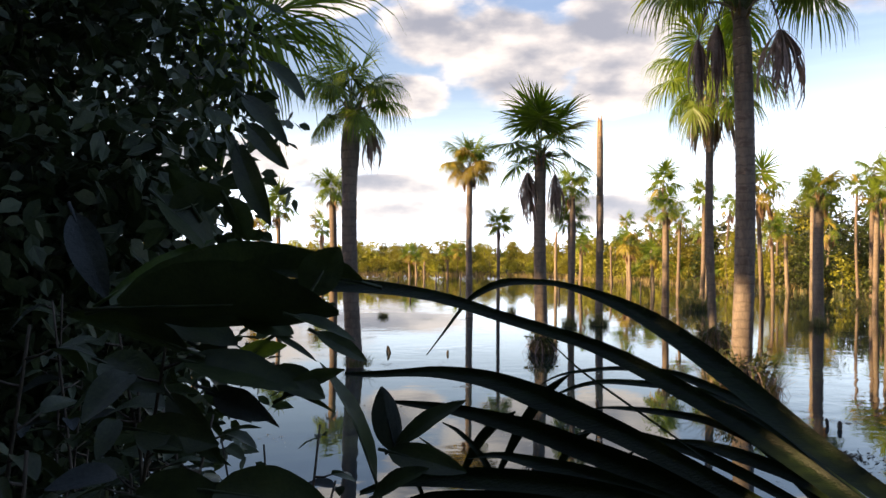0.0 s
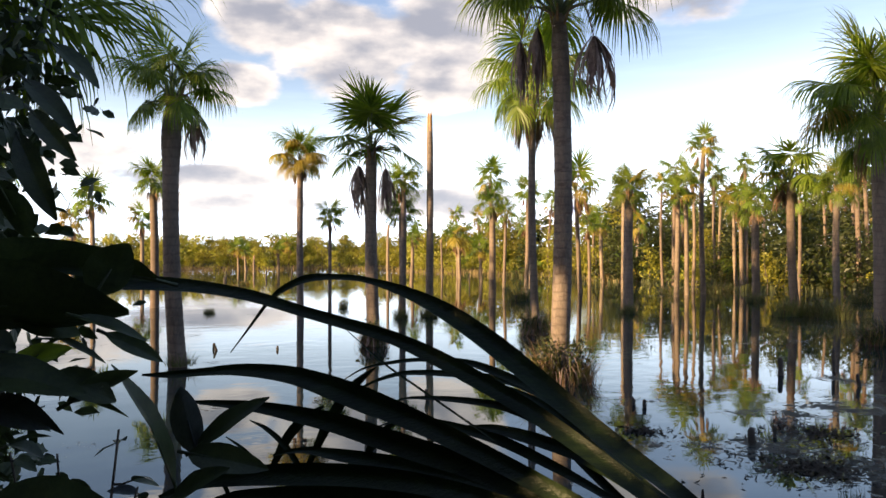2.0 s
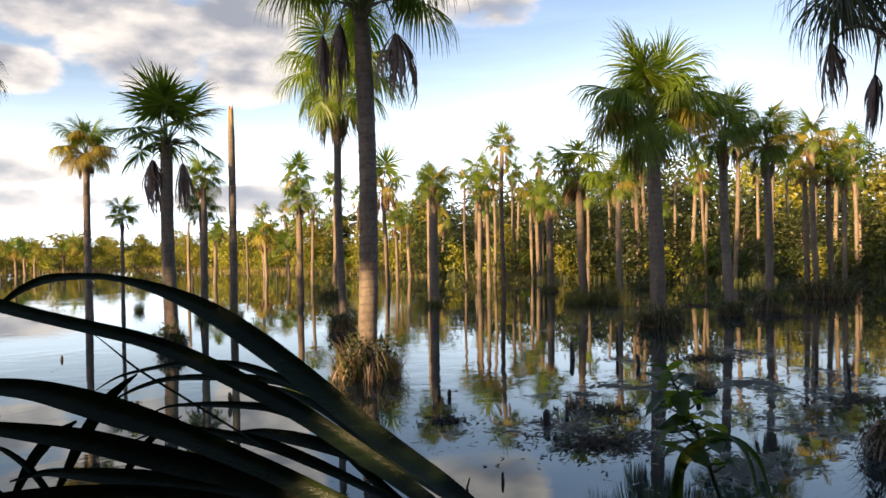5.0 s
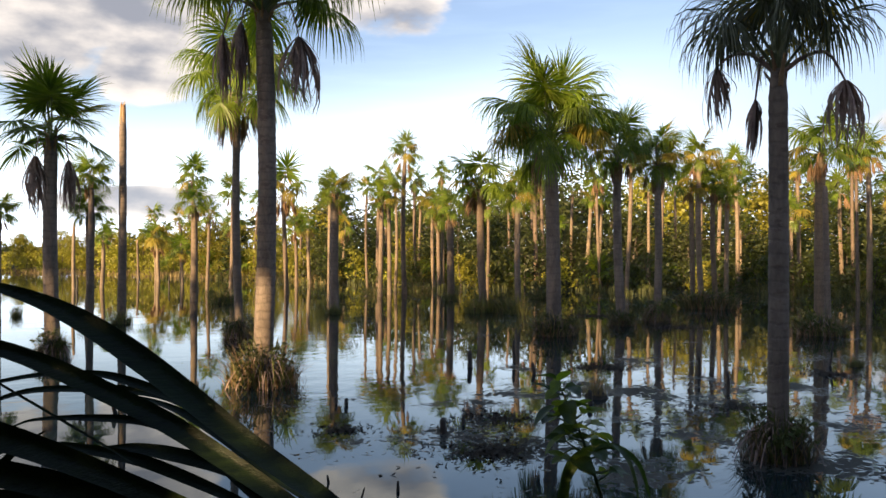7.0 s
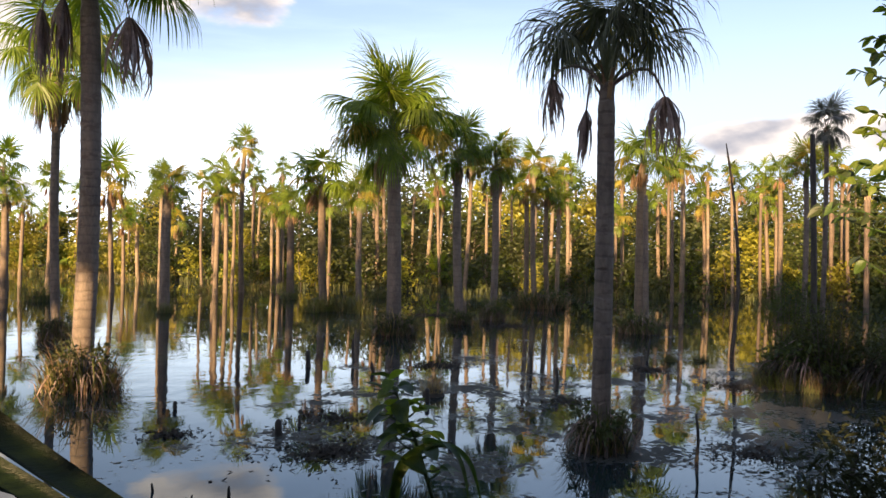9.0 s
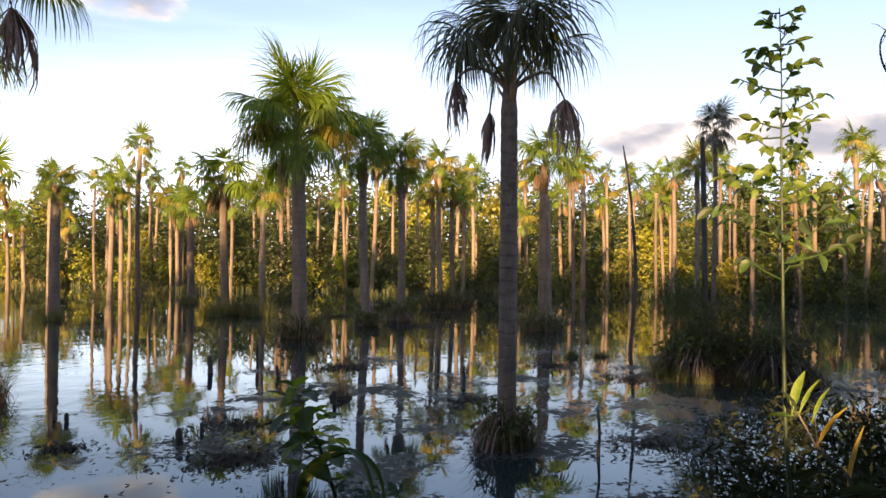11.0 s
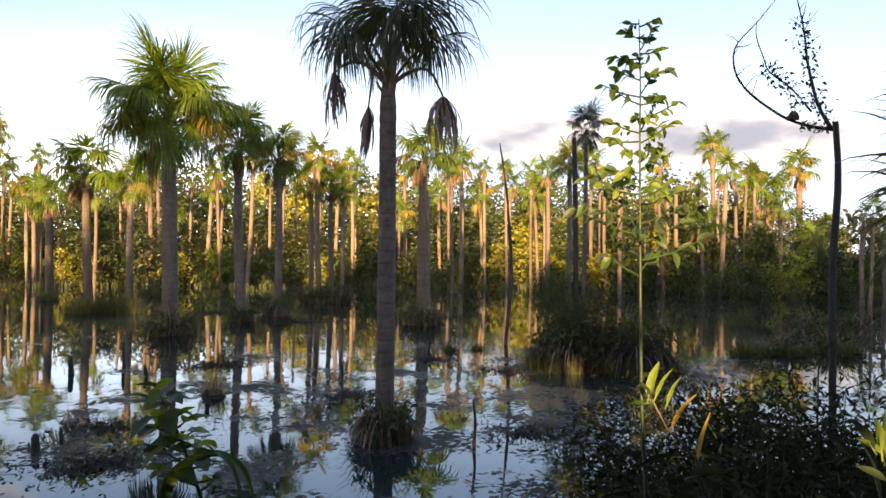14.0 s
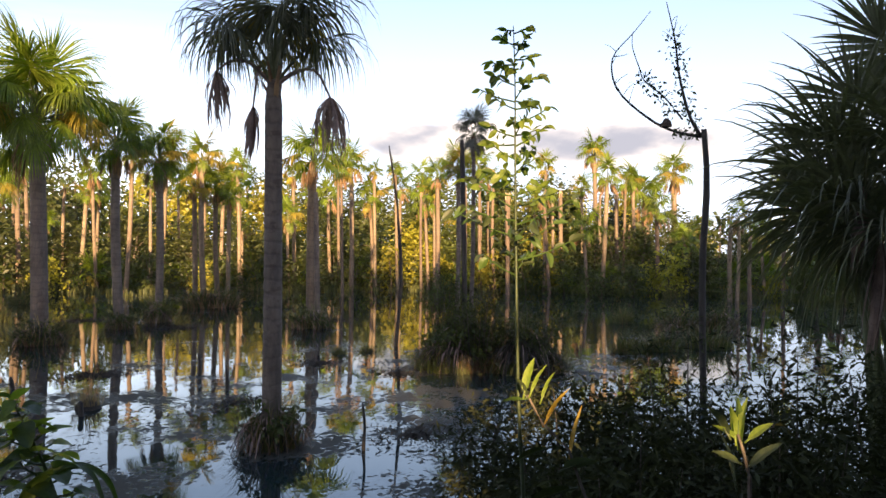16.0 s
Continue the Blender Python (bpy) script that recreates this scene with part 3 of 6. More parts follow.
def stick(a, b, r):
    rng = random.Random(int(abs(a[0]) * 331 + abs(a[1]) * 57))
    a, b = np.array(a), np.array(b)
    foot = a - (b - a) / (np.linalg.norm(b - a) + 1e-6) * (0.5 if a[2] < 0.5 else 0.05)
    mid = (a + b) / 2 + np.array((rng.uniform(-1, 1), rng.uniform(-1, 1), 0)) * 0.04 * np.linalg.norm(b - a)
    line = smooth_line([foot, a, mid, b], 9)
    radii = [r * (1.1 - 0.35 * i / 8) * rng.uniform(0.85, 1.15) for i in range(9)]
    radii[-1] *= 0.55
    ob = new("dead_stick", mesh("dead_stick", *tube(line, radii, 7, 0.1, rng), DARK_WOOD, True))
    return tagged(ob, "dark waterlogged stick standing up from the lake", "stick", "dead sticks in the lake")


# ---- broadleaf trees ----
def leaf_cloud(rng, centres, per, size, spread, flat=0.6, slim=0.27, oval=False):
    """Many small folded leaves round the given twig ends."""
    verts, faces = [], []
    for c, k in centres:
        for i in range(per):
            p = np.array(c) + np.array((rng.gauss(0, 1), rng.gauss(0, 1), rng.gauss(0, 1) * flat)) * spread * k
            a, e = rng.uniform(0, 2 * math.pi), rng.uniform(-1.1, 0.7)
            d = np.array((math.cos(a) * math.cos(e), math.sin(a) * math.cos(e), math.sin(e)))
            s = np.cross(d, (rng.gauss(0, 1), rng.gauss(0, 1), rng.gauss(0.3, 1)))
            s /= np.linalg.norm(s) + 1e-6
            l = size * rng.uniform(0.6, 1.25)
            w = l * slim
            o = len(verts)
            if oval:
                verts += [p, p + d * l * 0.3 + s * w * 0.9, p + d * l * 0.68 + s * w * 0.85, p + d * l + np.array((0, 0, -0.15 * l)), p + d * l * 0.68 - s * w * 0.85, p + d * l * 0.3 - s * w * 0.9]
                faces += [(o, o + 1, o + 2, o + 3), (o, o + 3, o + 4, o + 5)]
                continue
            verts += [p, p + d * l * 0.5 + s * w, p + d * l + np.array((0, 0, -0.12 * l)), p + d * l * 0.5 - s * w]
            faces.append((o, o + 1, o + 2, o + 3))
    return verts, faces


def tree_shape(name, seed, h, r, material, clusters=140, per=23, size=0.39, label="", bare=0.1, level=False):
    rng = random.Random(seed)
    root = placed(new(name), pose(0, 0, -200), label, "tree", "trees of the shore wood")
    bend = (rng.uniform(-0.4, 0.4), rng.uniform(-0.4, 0.4))
    line = smooth_line([(0, 0, -0.8), (bend[0] * 0.3, bend[1] * 0.3, h * 0.25), (bend[0], bend[1], h * 0.55), (bend[0] * 1.6, bend[1] * 1.4, h * 0.85)], 9)
    part("trunk", mesh("trunk", *tube(line, [0.018 * h * (1.2 - 0.1 * i) for i in range(9)], 7, 0.08, rng), BARK, True), root)
    centres = []
    for i in range(2 if h > 5 else 1):
        a = i * 2.4 + rng.uniform(-0.4, 0.4)
        z = h * rng.uniform(max(0.32, bare + 0.12), max(0.7, bare + 0.25))
        q = rng.uniform(0.6, 0.95) * r
        start = np.array(line[min(8, int(1 + 8 * z / h))])
        end = np.array((math.cos(a) * q, math.sin(a) * q, min(h * 0.95, start[2] + rng.uniform(0.1, 0.3) * h)))
        branch = smooth_line([start, (start + end) / 2 + (0, 0, 0.06 * h), end], 6)
        part("limb", mesh("limb", *tube(branch, [0.008 * h * (1.2 - 0.18 * k) for k in range(6)], 5), BARK, True), root)
        centres += [(end, 1.0), ((start + end) / 2, 0.8)]
    while len(centres) < clusters:
        a, q, z = rng.uniform(0, 2 * math.pi), rng.random() ** 0.5, rng.uniform(bare, 1.0)
        girth = math.sin(math.pi * min(1, (z - bare) / (1 - bare) * 0.85 + 0.15)) ** 0.6
        wob = 0.75 + 0.35 * math.sin(a * 3 + seed) * math.cos(z * 7 + seed)
        centres.append(((math.cos(a) * q * r * girth * wob, math.sin(a) * q * r * girth * wob, z * h * (1.0 if level else 0.92 + 0.1 * math.sin(a * 2 + seed))), rng.uniform(0.6, 1.2)))
    part("crown", mesh("crown", *leaf_cloud(rng, centres, per, size, r * 0.19, 0.35 if level else 0.6), material), root)
    return root


WOOD = [
    tree_shape("broadleaf_tree", 1, 9.0, 3.4, FOREST, label="dark green broadleaf tree in the dense wood behind the palms"),
    tree_shape("broadleaf_tree", 2, 9.0, 3.0, FOREST_SUNLIT, label="broadleaf tree on the shore with low sunlight tinted into its olive leaves"),
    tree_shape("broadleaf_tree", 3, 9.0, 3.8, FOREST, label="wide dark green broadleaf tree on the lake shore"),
    tree_shape("broadleaf_tree", 4, 9.0, 2.7, FOREST_SUNLIT, label="narrow olive broadleaf tree at the edge of the wood"),
]
# unseen trees, used only to cast shade from the near bank
COARSE_WOOD = [
    tree_shape("broadleaf_tree", 8, 9.0, 3.4, FOREST, 90, 16, 0.6, "unseen tall dark green broadleaf tree added on the near bank for shade"),
    tree_shape("broadleaf_tree", 9, 9.0, 3.0, FOREST, 90, 16, 0.6, "unseen broad dark green broadleaf tree added on the near bank for shade"),
]
# unseen shade trees; their bare stems let low sun reach some palm feet
WEST = [
    tree_shape("shade_tree", 14, 9.0, 2.6, FOREST, 110, 24, 0.5, "unseen tall dark green tree added on the western bank for shade", 0.75),
    tree_shape("shade_tree", 15, 9.0, 2.8, FOREST, 110, 24, 0.5, "unseen tall broad green tree added on the western bank for shade", 0.8),
]
# unseen helper tree: level crown bottom leaves a slot of sun below it
SLOT = [tree_shape("shade_tree", 16, 9.0, 3.4, FOREST, 190, 30, 0.4, "unseen tall slim green tree behind the lookout, added to shape the sunlight", 0.485, True)]
# unseen helper bush that blocks the low sun
HEDGE = [tree_shape("bank_bush", 17, 3.4, 1.0, FOREST, 70, 24, 0.3, "unseen dense dark green bush on the near bank, added to block low sun", 0.05)]
SCRUB = [
    tree_shape("shore_shrub", 5, 2.6, 1.7, FOREST_SUNLIT, 32, 15, 0.29, "low olive green shrub along the far lake shore", 0.05),
    tree_shape("shore_shrub", 6, 2.2, 1.9, FOREST, 32, 15, 0.29, "low dark green shrub along the far lake shore", 0.05),
    tree_shape("shore_shrub", 7, 3.0, 1.5, FOREST, 32, 15, 0.29, "bushy dark green shrub at the water's edge", 0.05),
]
for o in SCRUB:
    tagged(o, "", "shrub", "shrubs along the shore")


def ways(turn, far):
    return -math.sin(radians(turn)) * far, math.cos(radians(turn)) * far


def shore(turn):
    """How far the water reaches from the lookout, by direction (degrees to the left of +y)."""
    a = [-140, -122, -112, -100, -85, -60, -40, -27, -15, -5, 10, 30, 45, 60, 80, 100, 180, 220]
    d = [4, 6, 30, 56, 60, 62, 60, 66, 84, 102, 104, 90, 55, 24, 7, 4, 4, 4]
    turn = (turn + 140) % 360 - 140
    return float(np.interp(turn, a, d))


# ---- ground and water ----
def make_ground():
    rings = [0.0, 0.8, 1.6, 2.4, 3.2, 4.0, 5.0, 6.5, 8.5, 11, 14, 18, 23, 29, 36, 44, 52, 58, 63, 67, 71, 75, 79, 84, 90, 97, 105, 115, 130, 160, 220, 350, 700, 1500, 3500]
    verts, faces, n = [(0, 0, 1.35)], [], 120
    rng = random.Random(3)
    for r in rings[1:]:
        for k in range(n):
            a = 360 * k / n
            edge = shore(a)
            x, y = ways(a, r)
            z = -1.0 + 1.5 * min(max((r - edge + 4) / 8, 0.0), 1.0) + 0.25 * noise.noise((x * 0.2, y * 0.2, 0.0)) if r < 200 else 0.6
            if r < 7:
                z = max(z, 1.35 - 0.55 * max(0.0, r - 1.0) + 0.06 * rng.uniform(-1, 1))
            if 100 < (a + 140) % 360 - 140 or (a + 140) % 360 - 140 < -125:
                z = max(z, 0.9 + 0.1 * rng.uniform(-1, 1))
            verts.append((x, y, z))
    for k in range(n):
        faces.append((0, 1 + k, 1 + (k + 1) % n))
    for i in range(len(rings) - 2):
        for k in range(n):
            q, w = 1 + i * n, (k + 1) % n
            faces.append((q + k, q + n + k, q + n + w, q + w))
    tagged(new("ground", mesh("ground", verts, faces, EARTH, True)), "dark soil of the lake bed and its banks", "ground", kind="structure")


make_ground()
ring = [(18 + 190 * math.cos(2 * math.pi * k / 72), 35 + 190 * math.sin(2 * math.pi * k / 72), 0.0) for k in range(72)]
tagged(new("water", mesh("water", ring, [tuple(range(72))], WATER)), "still dark lake water mirroring palms, with floating weed", "lake", kind="structure")

# ---- the wood round the lake ----
rng_wood = random.Random(31)


def canopy(turn):
    """Height of the wood's canopy by direction."""
    return float(np.interp(turn, [-125, -100, -91, -87, -83, -76, -60, -40, -28, -20, -12, -5, 30], [4.4, 4.4, 4.8, 6.2, 8.2, 9.2, 9.4, 9.4, 8.3, 6.6, 5.2, 4.4, 4.6]))


used_tree, used_shrub = set(), set()


def plant(kinds, used, x, y, size, z=0.3, stretch=1.0):
    ob = rng_wood.choice(kinds)
    k = Matrix.Diagonal((size * stretch, size * stretch, size, 1))
    m = pose(x, y, z, 0, 0, rng_wood.uniform(0, 360)) @ k
    if ob.name not in used:
        used.add(ob.name)
        ob.matrix_basis = m
        return ob
    return copy_thing(ob, m @ Matrix.Diagonal((1 / ob.scale[0], 1 / ob.scale[1], 1 / ob.scale[2], 1)))


# low trees at the water's edge, the tall ones well behind them
for row, (back, deep, gap) in enumerate(((4, 4, 4.4), (11, 24, 6.2), (15, 38, 7.4), (20, 54, 9.0))):
    turn = 36.0
    while turn > -109:
        dense = turn < -24
        if row == 2 and not dense:
            turn -= 1
            continue
        far = shore(turn) + (deep if dense else back) + rng_wood.uniform(-2.5, 2.5)
        x, y = ways(turn, far)
        rising = far / (shore(turn) + 8) if dense else 1.0
        tall = 3.0 + (canopy(turn) - 3.0) * rising * rng_wood.uniform(0.86, 1.08) if row else canopy(turn) * rng_wood.uniform(0.42, 0.62) if dense else canopy(turn) * rng_wood.uniform(0.6, 0.9)
        # mostly dark leaf in the dense wood, sunlit leaf tint on the open shore
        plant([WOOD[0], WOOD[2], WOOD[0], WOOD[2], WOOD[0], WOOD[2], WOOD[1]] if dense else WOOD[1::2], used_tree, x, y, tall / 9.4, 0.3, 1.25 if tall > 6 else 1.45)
        turn -= math.degrees((gap if dense else 5.0) * (1.15 if tall > 6 else 0.9) / far) * rng_wood.uniform(0.8, 1.25)
turn = -12.0
while turn > -108:
    x, y = ways(turn, shore(turn) + rng_wood.uniform(11, 15))
    plant([SCRUB[1], SCRUB[2]], used_shrub, x, y, rng_wood.uniform(1.6, 2.1), 0.2)
    turn -= math.degrees(2.9 / shore(turn))
turn = 36.0
while turn > -108:
    far = shore(turn) + rng_wood.uniform(-4.5, 2.5)
    x, y = ways(turn, far)
    plant([*SCRUB, SCRUB[1]] if turn < -24 else [SCRUB[0], *SCRUB] if turn < -16 else SCRUB[:1], used_shrub, x, y, rng_wood.uniform(0.6, 1.3) * (0.9 if turn > -10 else 1.0), 0.0)
    turn -= math.degrees((1.25 if turn < -16 else 1.6) / far) * rng_wood.uniform(0.6, 1.4)
turn = 34.0
while turn > -18:
    x, y = ways(turn, shore(turn) + rng_wood.uniform(3, 6))
    plant(SCRUB[:1], used_shrub, x, y, rng_wood.uniform(1.2, 1.7), 0.2)
    turn -= math.degrees(2.4 / shore(turn))

# marsh grass in front of the wood
def marsh():
    rng = random.Random(51)
    verts, faces = [], []
    for i in range(1300):
        turn = rng.uniform(-112, -14)
        far = shore(turn) - rng.uniform(0, 1) ** 1.8 * (11 if turn > -72 else 5) + 2
        cx, cy = ways(turn, far)
        if noise.noise((cx * 0.16, cy * 0.16, 3.0)) < (shore(turn) - far) * 0.035 - 0.2:
            continue
        tall, wide = rng.uniform(0.2, 0.65), rng.uniform(0.15, 0.5)
        for k in range(rng.randint(7, 15)):
            a, b = rng.uniform(0, 6.28), rng.uniform(0, 6.28)
            x, y = cx + math.cos(b) * wide * rng.random(), cy + math.sin(b) * wide * rng.random()
            l, dx, dy, w, lean = tall * rng.uniform(0.5, 1.2), math.cos(a), math.sin(a), rng.uniform(0.015, 0.035), rng.uniform(0.15, 1.3)
            o = len(verts)
            verts += [(x - dy * w, y + dx * w, -0.2), (x + dy * w, y - dx * w, -0.2), (x + dx * lean * l * 0.35 + dy * w, y + dy * lean * l * 0.35 - dx * w, l * 0.65),
                      (x + dx * lean * l * 0.35 - dy * w, y + dy * lean * l * 0.35 + dx * w, l * 0.65), (x + dx * lean * l, y + dy * lean * l, l * 0.9)]
            faces += [(o, o + 1, o + 2, o + 3), (o + 3, o + 2, o + 4)]
    tagged(new("marsh_grass", mesh("marsh_grass", verts, faces, GRASS)), "low dark marsh sedge in the shallows before the wood", "grass", kind="stuff")


marsh()


def shore_straw():
    rng = random.Random(52)
    verts, faces = [], []
    for i in range(9000):
        turn = rng.uniform(-26, 36)
        x, y = ways(turn, shore(turn) + rng.uniform(-2.5, 2.5))
        l, a, w = rng.uniform(0.2, 0.75), rng.uniform(0, 6.28), rng.uniform(0.03, 0.06)
        dx, dy = math.cos(a), math.sin(a)
        o = len(verts)
        verts += [(x - dy * w, y + dx * w, -0.2), (x + dy * w, y - dx * w, -0.2), (x + dx * l * 0.4, y + dy * l * 0.4, l)]
        faces.append((o, o + 1, o + 2))
    tagged(new("shore_grass", mesh("shore_grass", verts, faces, STRAW)), "strip of dry golden grass along the far shore", "grass", kind="stuff")


shore_straw()

# unseen tall trees added on the near western bank to shade the lake
# (c: metres across the sun's way, s: metres towards the sun)
for c in [*np.arange(-30, -8, 3.0), *np.arange(-8, -4.9, 1.5), -3.8, -2.7, -1.3, *np.arange(2.2, 10.9, 1.6), 12.6, 17.6, 19.7, 22.6, 26.0, 29.0, 32.0, 35.0]:
    for deep in ((0.0, 2.7, 5.5) if 2 < c < 11 else (0.0, 5.5)):
        s = 10 + max(0.0, c) * 0.28 + deep + rng_wood.uniform(-1, 1)
        x = s * -math.sin(radians(SUN_TURN)) + c * math.cos(radians(SUN_TURN))
        y = s * math.cos(radians(SUN_TURN)) + c * math.sin(radians(SUN_TURN))
        tall = float(np.interp(c, [-20, -9, -6, 9, 11, 15, 21, 30, 37], [18.5, 16.8, 14.5, 14.5, 11.6, 11.6, 10.6, 9.2, 6.5])) + 0.22 * s + rng_wood.uniform(-0.8, 0.8)
        slim = 0.44 if c == -1.3 else 0.3 if -9 < c < 12 or 19 < c < 20 else 0.46 if 17 < c < 18 else 0.72
        kinds = SLOT if c == -1.3 else WEST[:1] if c == 12.6 else WEST[1:] if c == 22.6 else COARSE_WOOD
        plant(kinds, used_tree, x, y, tall / 9.3, 0.2, slim)
# unseen bushes, sized to leave a slot of low sun above them
for c, s, tall in ((-2.4, 4.5, 0.93), (-1.4, 4.5, 0.885), (-0.5, 4.5, 0.93), (0.75, 4.5, 1.02), (1.5, 4.5, 1.08), (2.3, 4.5, 1.08), (-1.9, 5.5, 0.98), (-0.95, 5.5, 0.93), (-0.05, 5.5, 0.98), (-2.9, 5.5, 1.0)):
    x = s * -math.sin(radians(SUN_TURN)) + c * math.cos(radians(SUN_TURN))
    y = s * math.cos(radians(SUN_TURN)) + c * math.sin(radians(SUN_TURN))
    plant(HEDGE, used_tree, x, y, tall, 0.8)
# unseen slim bushes added to narrow that slot to the two yellowing plants
for c, slim in ((-0.8, 0.13), (-1.62, 0.36), (-2.45, 0.4), (-3.2, 0.4)):
    x = 4.0 * -math.sin(radians(SUN_TURN)) + c * math.cos(radians(SUN_TURN))
    y = 4.0 * math.cos(radians(SUN_TURN)) + c * math.sin(radians(SUN_TURN))
    plant(HEDGE, used_tree, x, y, 1.3, 0.8, slim)
# unseen trees added behind the lookout, closing off its sky
for i in range(9):
    a = 168 + i * 6.0 + rng_wood.uniform(-3, 3)
    x, y = ways(a, rng_wood.uniform(6, 10))
    plant(COARSE_WOOD, used_tree, x, y, rng_wood.uniform(0.85, 1.25), 0.8)

# ---- palms ----
palm(-2.29, 20.21, 6.57, 0.214, 1.4, lean=(-0.12, -0.01), leaves=11, dead=0, pendant=((0.5, -0.42, 1.15, 0.36),), side=-0, bulge=0.25, low=-10)
palm(-5.61, 39.60, 5.93, 0.217, 1.04, lean=(-0.07, -0.01), leaves=14, dead=1)
palm(-11.47, 53.79, 5.79, 0.177, 1.34, lean=(-0.01, -0.00), leaves=13, dead=2)
palm(-13.12, 83.98, 5.36, 0.215, 1.59, lean=(-0.01, -0.00), leaves=12, dead=2, yellow=0.6)
palm(-19.57, 82.72, 5.05, 0.211, 1.69, lean=(-0.01, -0.00), leaves=12, dead=2, yellow=0.6)
palm(-13.43, 41.90, 6.08, 0.199, 1.29, lean=(-0.07, -0.02), leaves=14, dead=2, yellow=0.35)
palm(1.24, 36.13, 6.80, 0.161, 1.29, lean=(0.00, -0.00), leaves=15, dead=2, yellow=0.75)
palm(2.56, 35.90, 4.16, 0.087, 0.77, lean=(0.01, -0.00), leaves=11, dead=4, yellow=0.1)
palm(3.21, 24.99, 6.05, 0.213, 1.55, lean=(-0.07, 0.01), leaves=9, dead=0, pendant=((-0.42, -0.45, 1.85, 0.34), (0.48, -0.55, 1.75, 0.26)), side=-22, yellow=0.12, stiff=1, low=2)
palm(5.27, 32.25, 5.53, 0.128, 0.84, lean=(0.10, -0.02), leaves=12, dead=1)
palm(5.57, 33.54, 4.35, 0.145, 0.85, lean=(-0.06, 0.01), leaves=12, dead=2)
palm(10.79, 61.05, 3.48, 0.155, 0.80, lean=(0.09, -0.02), leaves=11, dead=2)
palm(17.43, 72.95, 5.84, 0.135, 0.81, lean=(-0.14, 0.03), leaves=10, dead=1, yellow=0.7)
palm(16.94, 69.99, 3.54, 0.156, 1.56, lean=(-0.09, 0.02), leaves=12, dead=2, yellow=0.6)
palm(17.01, 62.74, 2.54, 0.141, 1.04, lean=(-0.09, 0.02), leaves=11, dead=1, yellow=0.5)
palm(-4.21, 97.89, 2.49, 0.162, 1.23, lean=(0.00, 0.00), leaves=11, dead=3, yellow=0.5)
palm(-3.25, 95.92, 2.12, 0.160, 0.96, lean=(-0.11, -0.00), leaves=11, dead=3, yellow=0.5)
palm(0.54, 97.98, 2.46, 0.166, 0.86, lean=(0.00, -0.00), leaves=11, dead=2, yellow=0.5)
palm(12.43, 43.29, 5.29, 0.196, 1.05, lean=(-0.00, 0.00), leaves=13, dead=2)
palm(15.33, 52.83, 7.47, 0.120, 1.36, lean=(-0.32, 0.09), leaves=11, dead=1, yellow=0.85)
palm(16.84, 55.51, 5.20, 0.126, 0.97, lean=(0.14, -0.04), leaves=11, dead=2, yellow=0.8)
palm(9.55, 27.34, 8.7, 0.148, 2.2, lean=(-0.08, 0.03), leaves=13, dead=3, yellow=0.15, pendant=((0.5, -0.3, 1.9, 0.25), (-0.42, -0.2, 2.1, 0.2)), side=-22, low=-16)
palm(6.55, 17.04, 8.4, 0.226, 2.15, lean=(-0.00, 0.00), leaves=12, dead=0, pendant=((0.8, -0.55, 1.8, 0.42), (-0.9, -0.6, 1.65, 0.2), (-0.5, -0.3, 1.9, 0.16)), side=-22, yellow=0.1, skin=1, low=24)
palm(19.09, 46.24, 6.34, 0.146, 1.68, lean=(-0.25, 0.10), leaves=13, dead=4, yellow=0.5)
palm(16.51, 49.32, 6.41, 0.152, 1.02, lean=(0.09, -0.03), leaves=12, dead=2, yellow=0.2)
palm(23.54, 55.22, 4.29, 0.131, 1.05, lean=(-0.11, 0.05), leaves=11, dead=5, yellow=0.7)
palm(16.23, 33.43, 5.41, 0.230, 1.08, lean=(0.02, -0.01), leaves=14, dead=3, yellow=0.05)
palm(19.39, 40.64, 6.06, 0.131, 0.72, lean=(0.01, -0.01), leaves=8, dead=2)
palm(28.38, 52.90, 7.40, 0.109, 0.83, lean=(-0.06, 0.03), leaves=11, dead=1, yellow=0.5)
palm(23.42, 41.95, 5.74, 0.157, 0.91, lean=(0.08, -0.04), leaves=11, dead=2, yellow=0.3)
palm(24.81, 43.19, 6.38, 0.144, 1.15, lean=(-0.08, 0.04), leaves=12, dead=2, yellow=0.5)
palm(28.26, 48.39, 7.81, 0.122, 0.81, lean=(-0.09, 0.05), leaves=11, dead=2, yellow=0.5)
palm(26.31, 43.82, 8.92, 0.166, 1.14, lean=(-0.01, 0.01), leaves=12, dead=1, yellow=0.5)
palm(34.82, 56.12, 8.54, 0.143, 1.24, lean=(-0.14, 0.09), leaves=11, dead=1, yellow=0.5)
palm(32.81, 50.28, 5.86, 0.151, 1.16, lean=(-0.10, 0.06), leaves=11, dead=2, yellow=0.6)
palm(32.27, 48.25, 8.41, 0.145, 0.91, lean=(-0.09, 0.06), leaves=11, dead=2, yellow=0.3)
palm(25.92, 37.81, 5.17, 0.229, 1.05, lean=(-0.04, 0.03), leaves=12, dead=5)
palm(23.19, 30.94, 5.97, 0.208, 1.61, lean=(-0.15, 0.11), leaves=15, dead=4, yellow=0.1)
palm(23.65, 28.75, 5.38, 0.148, 1.13, lean=(-0.03, 0.03), leaves=13, dead=3, yellow=0.25)
palm(46.65, 55.08, 8.83, 0.183, 1.62, lean=(-0.03, 0.03), leaves=12, dead=2, yellow=0.7)
palm(46.17, 52.86, 10.12, 0.178, 1.12, lean=(-0.25, 0.22), leaves=10, dead=2, yellow=0.5)
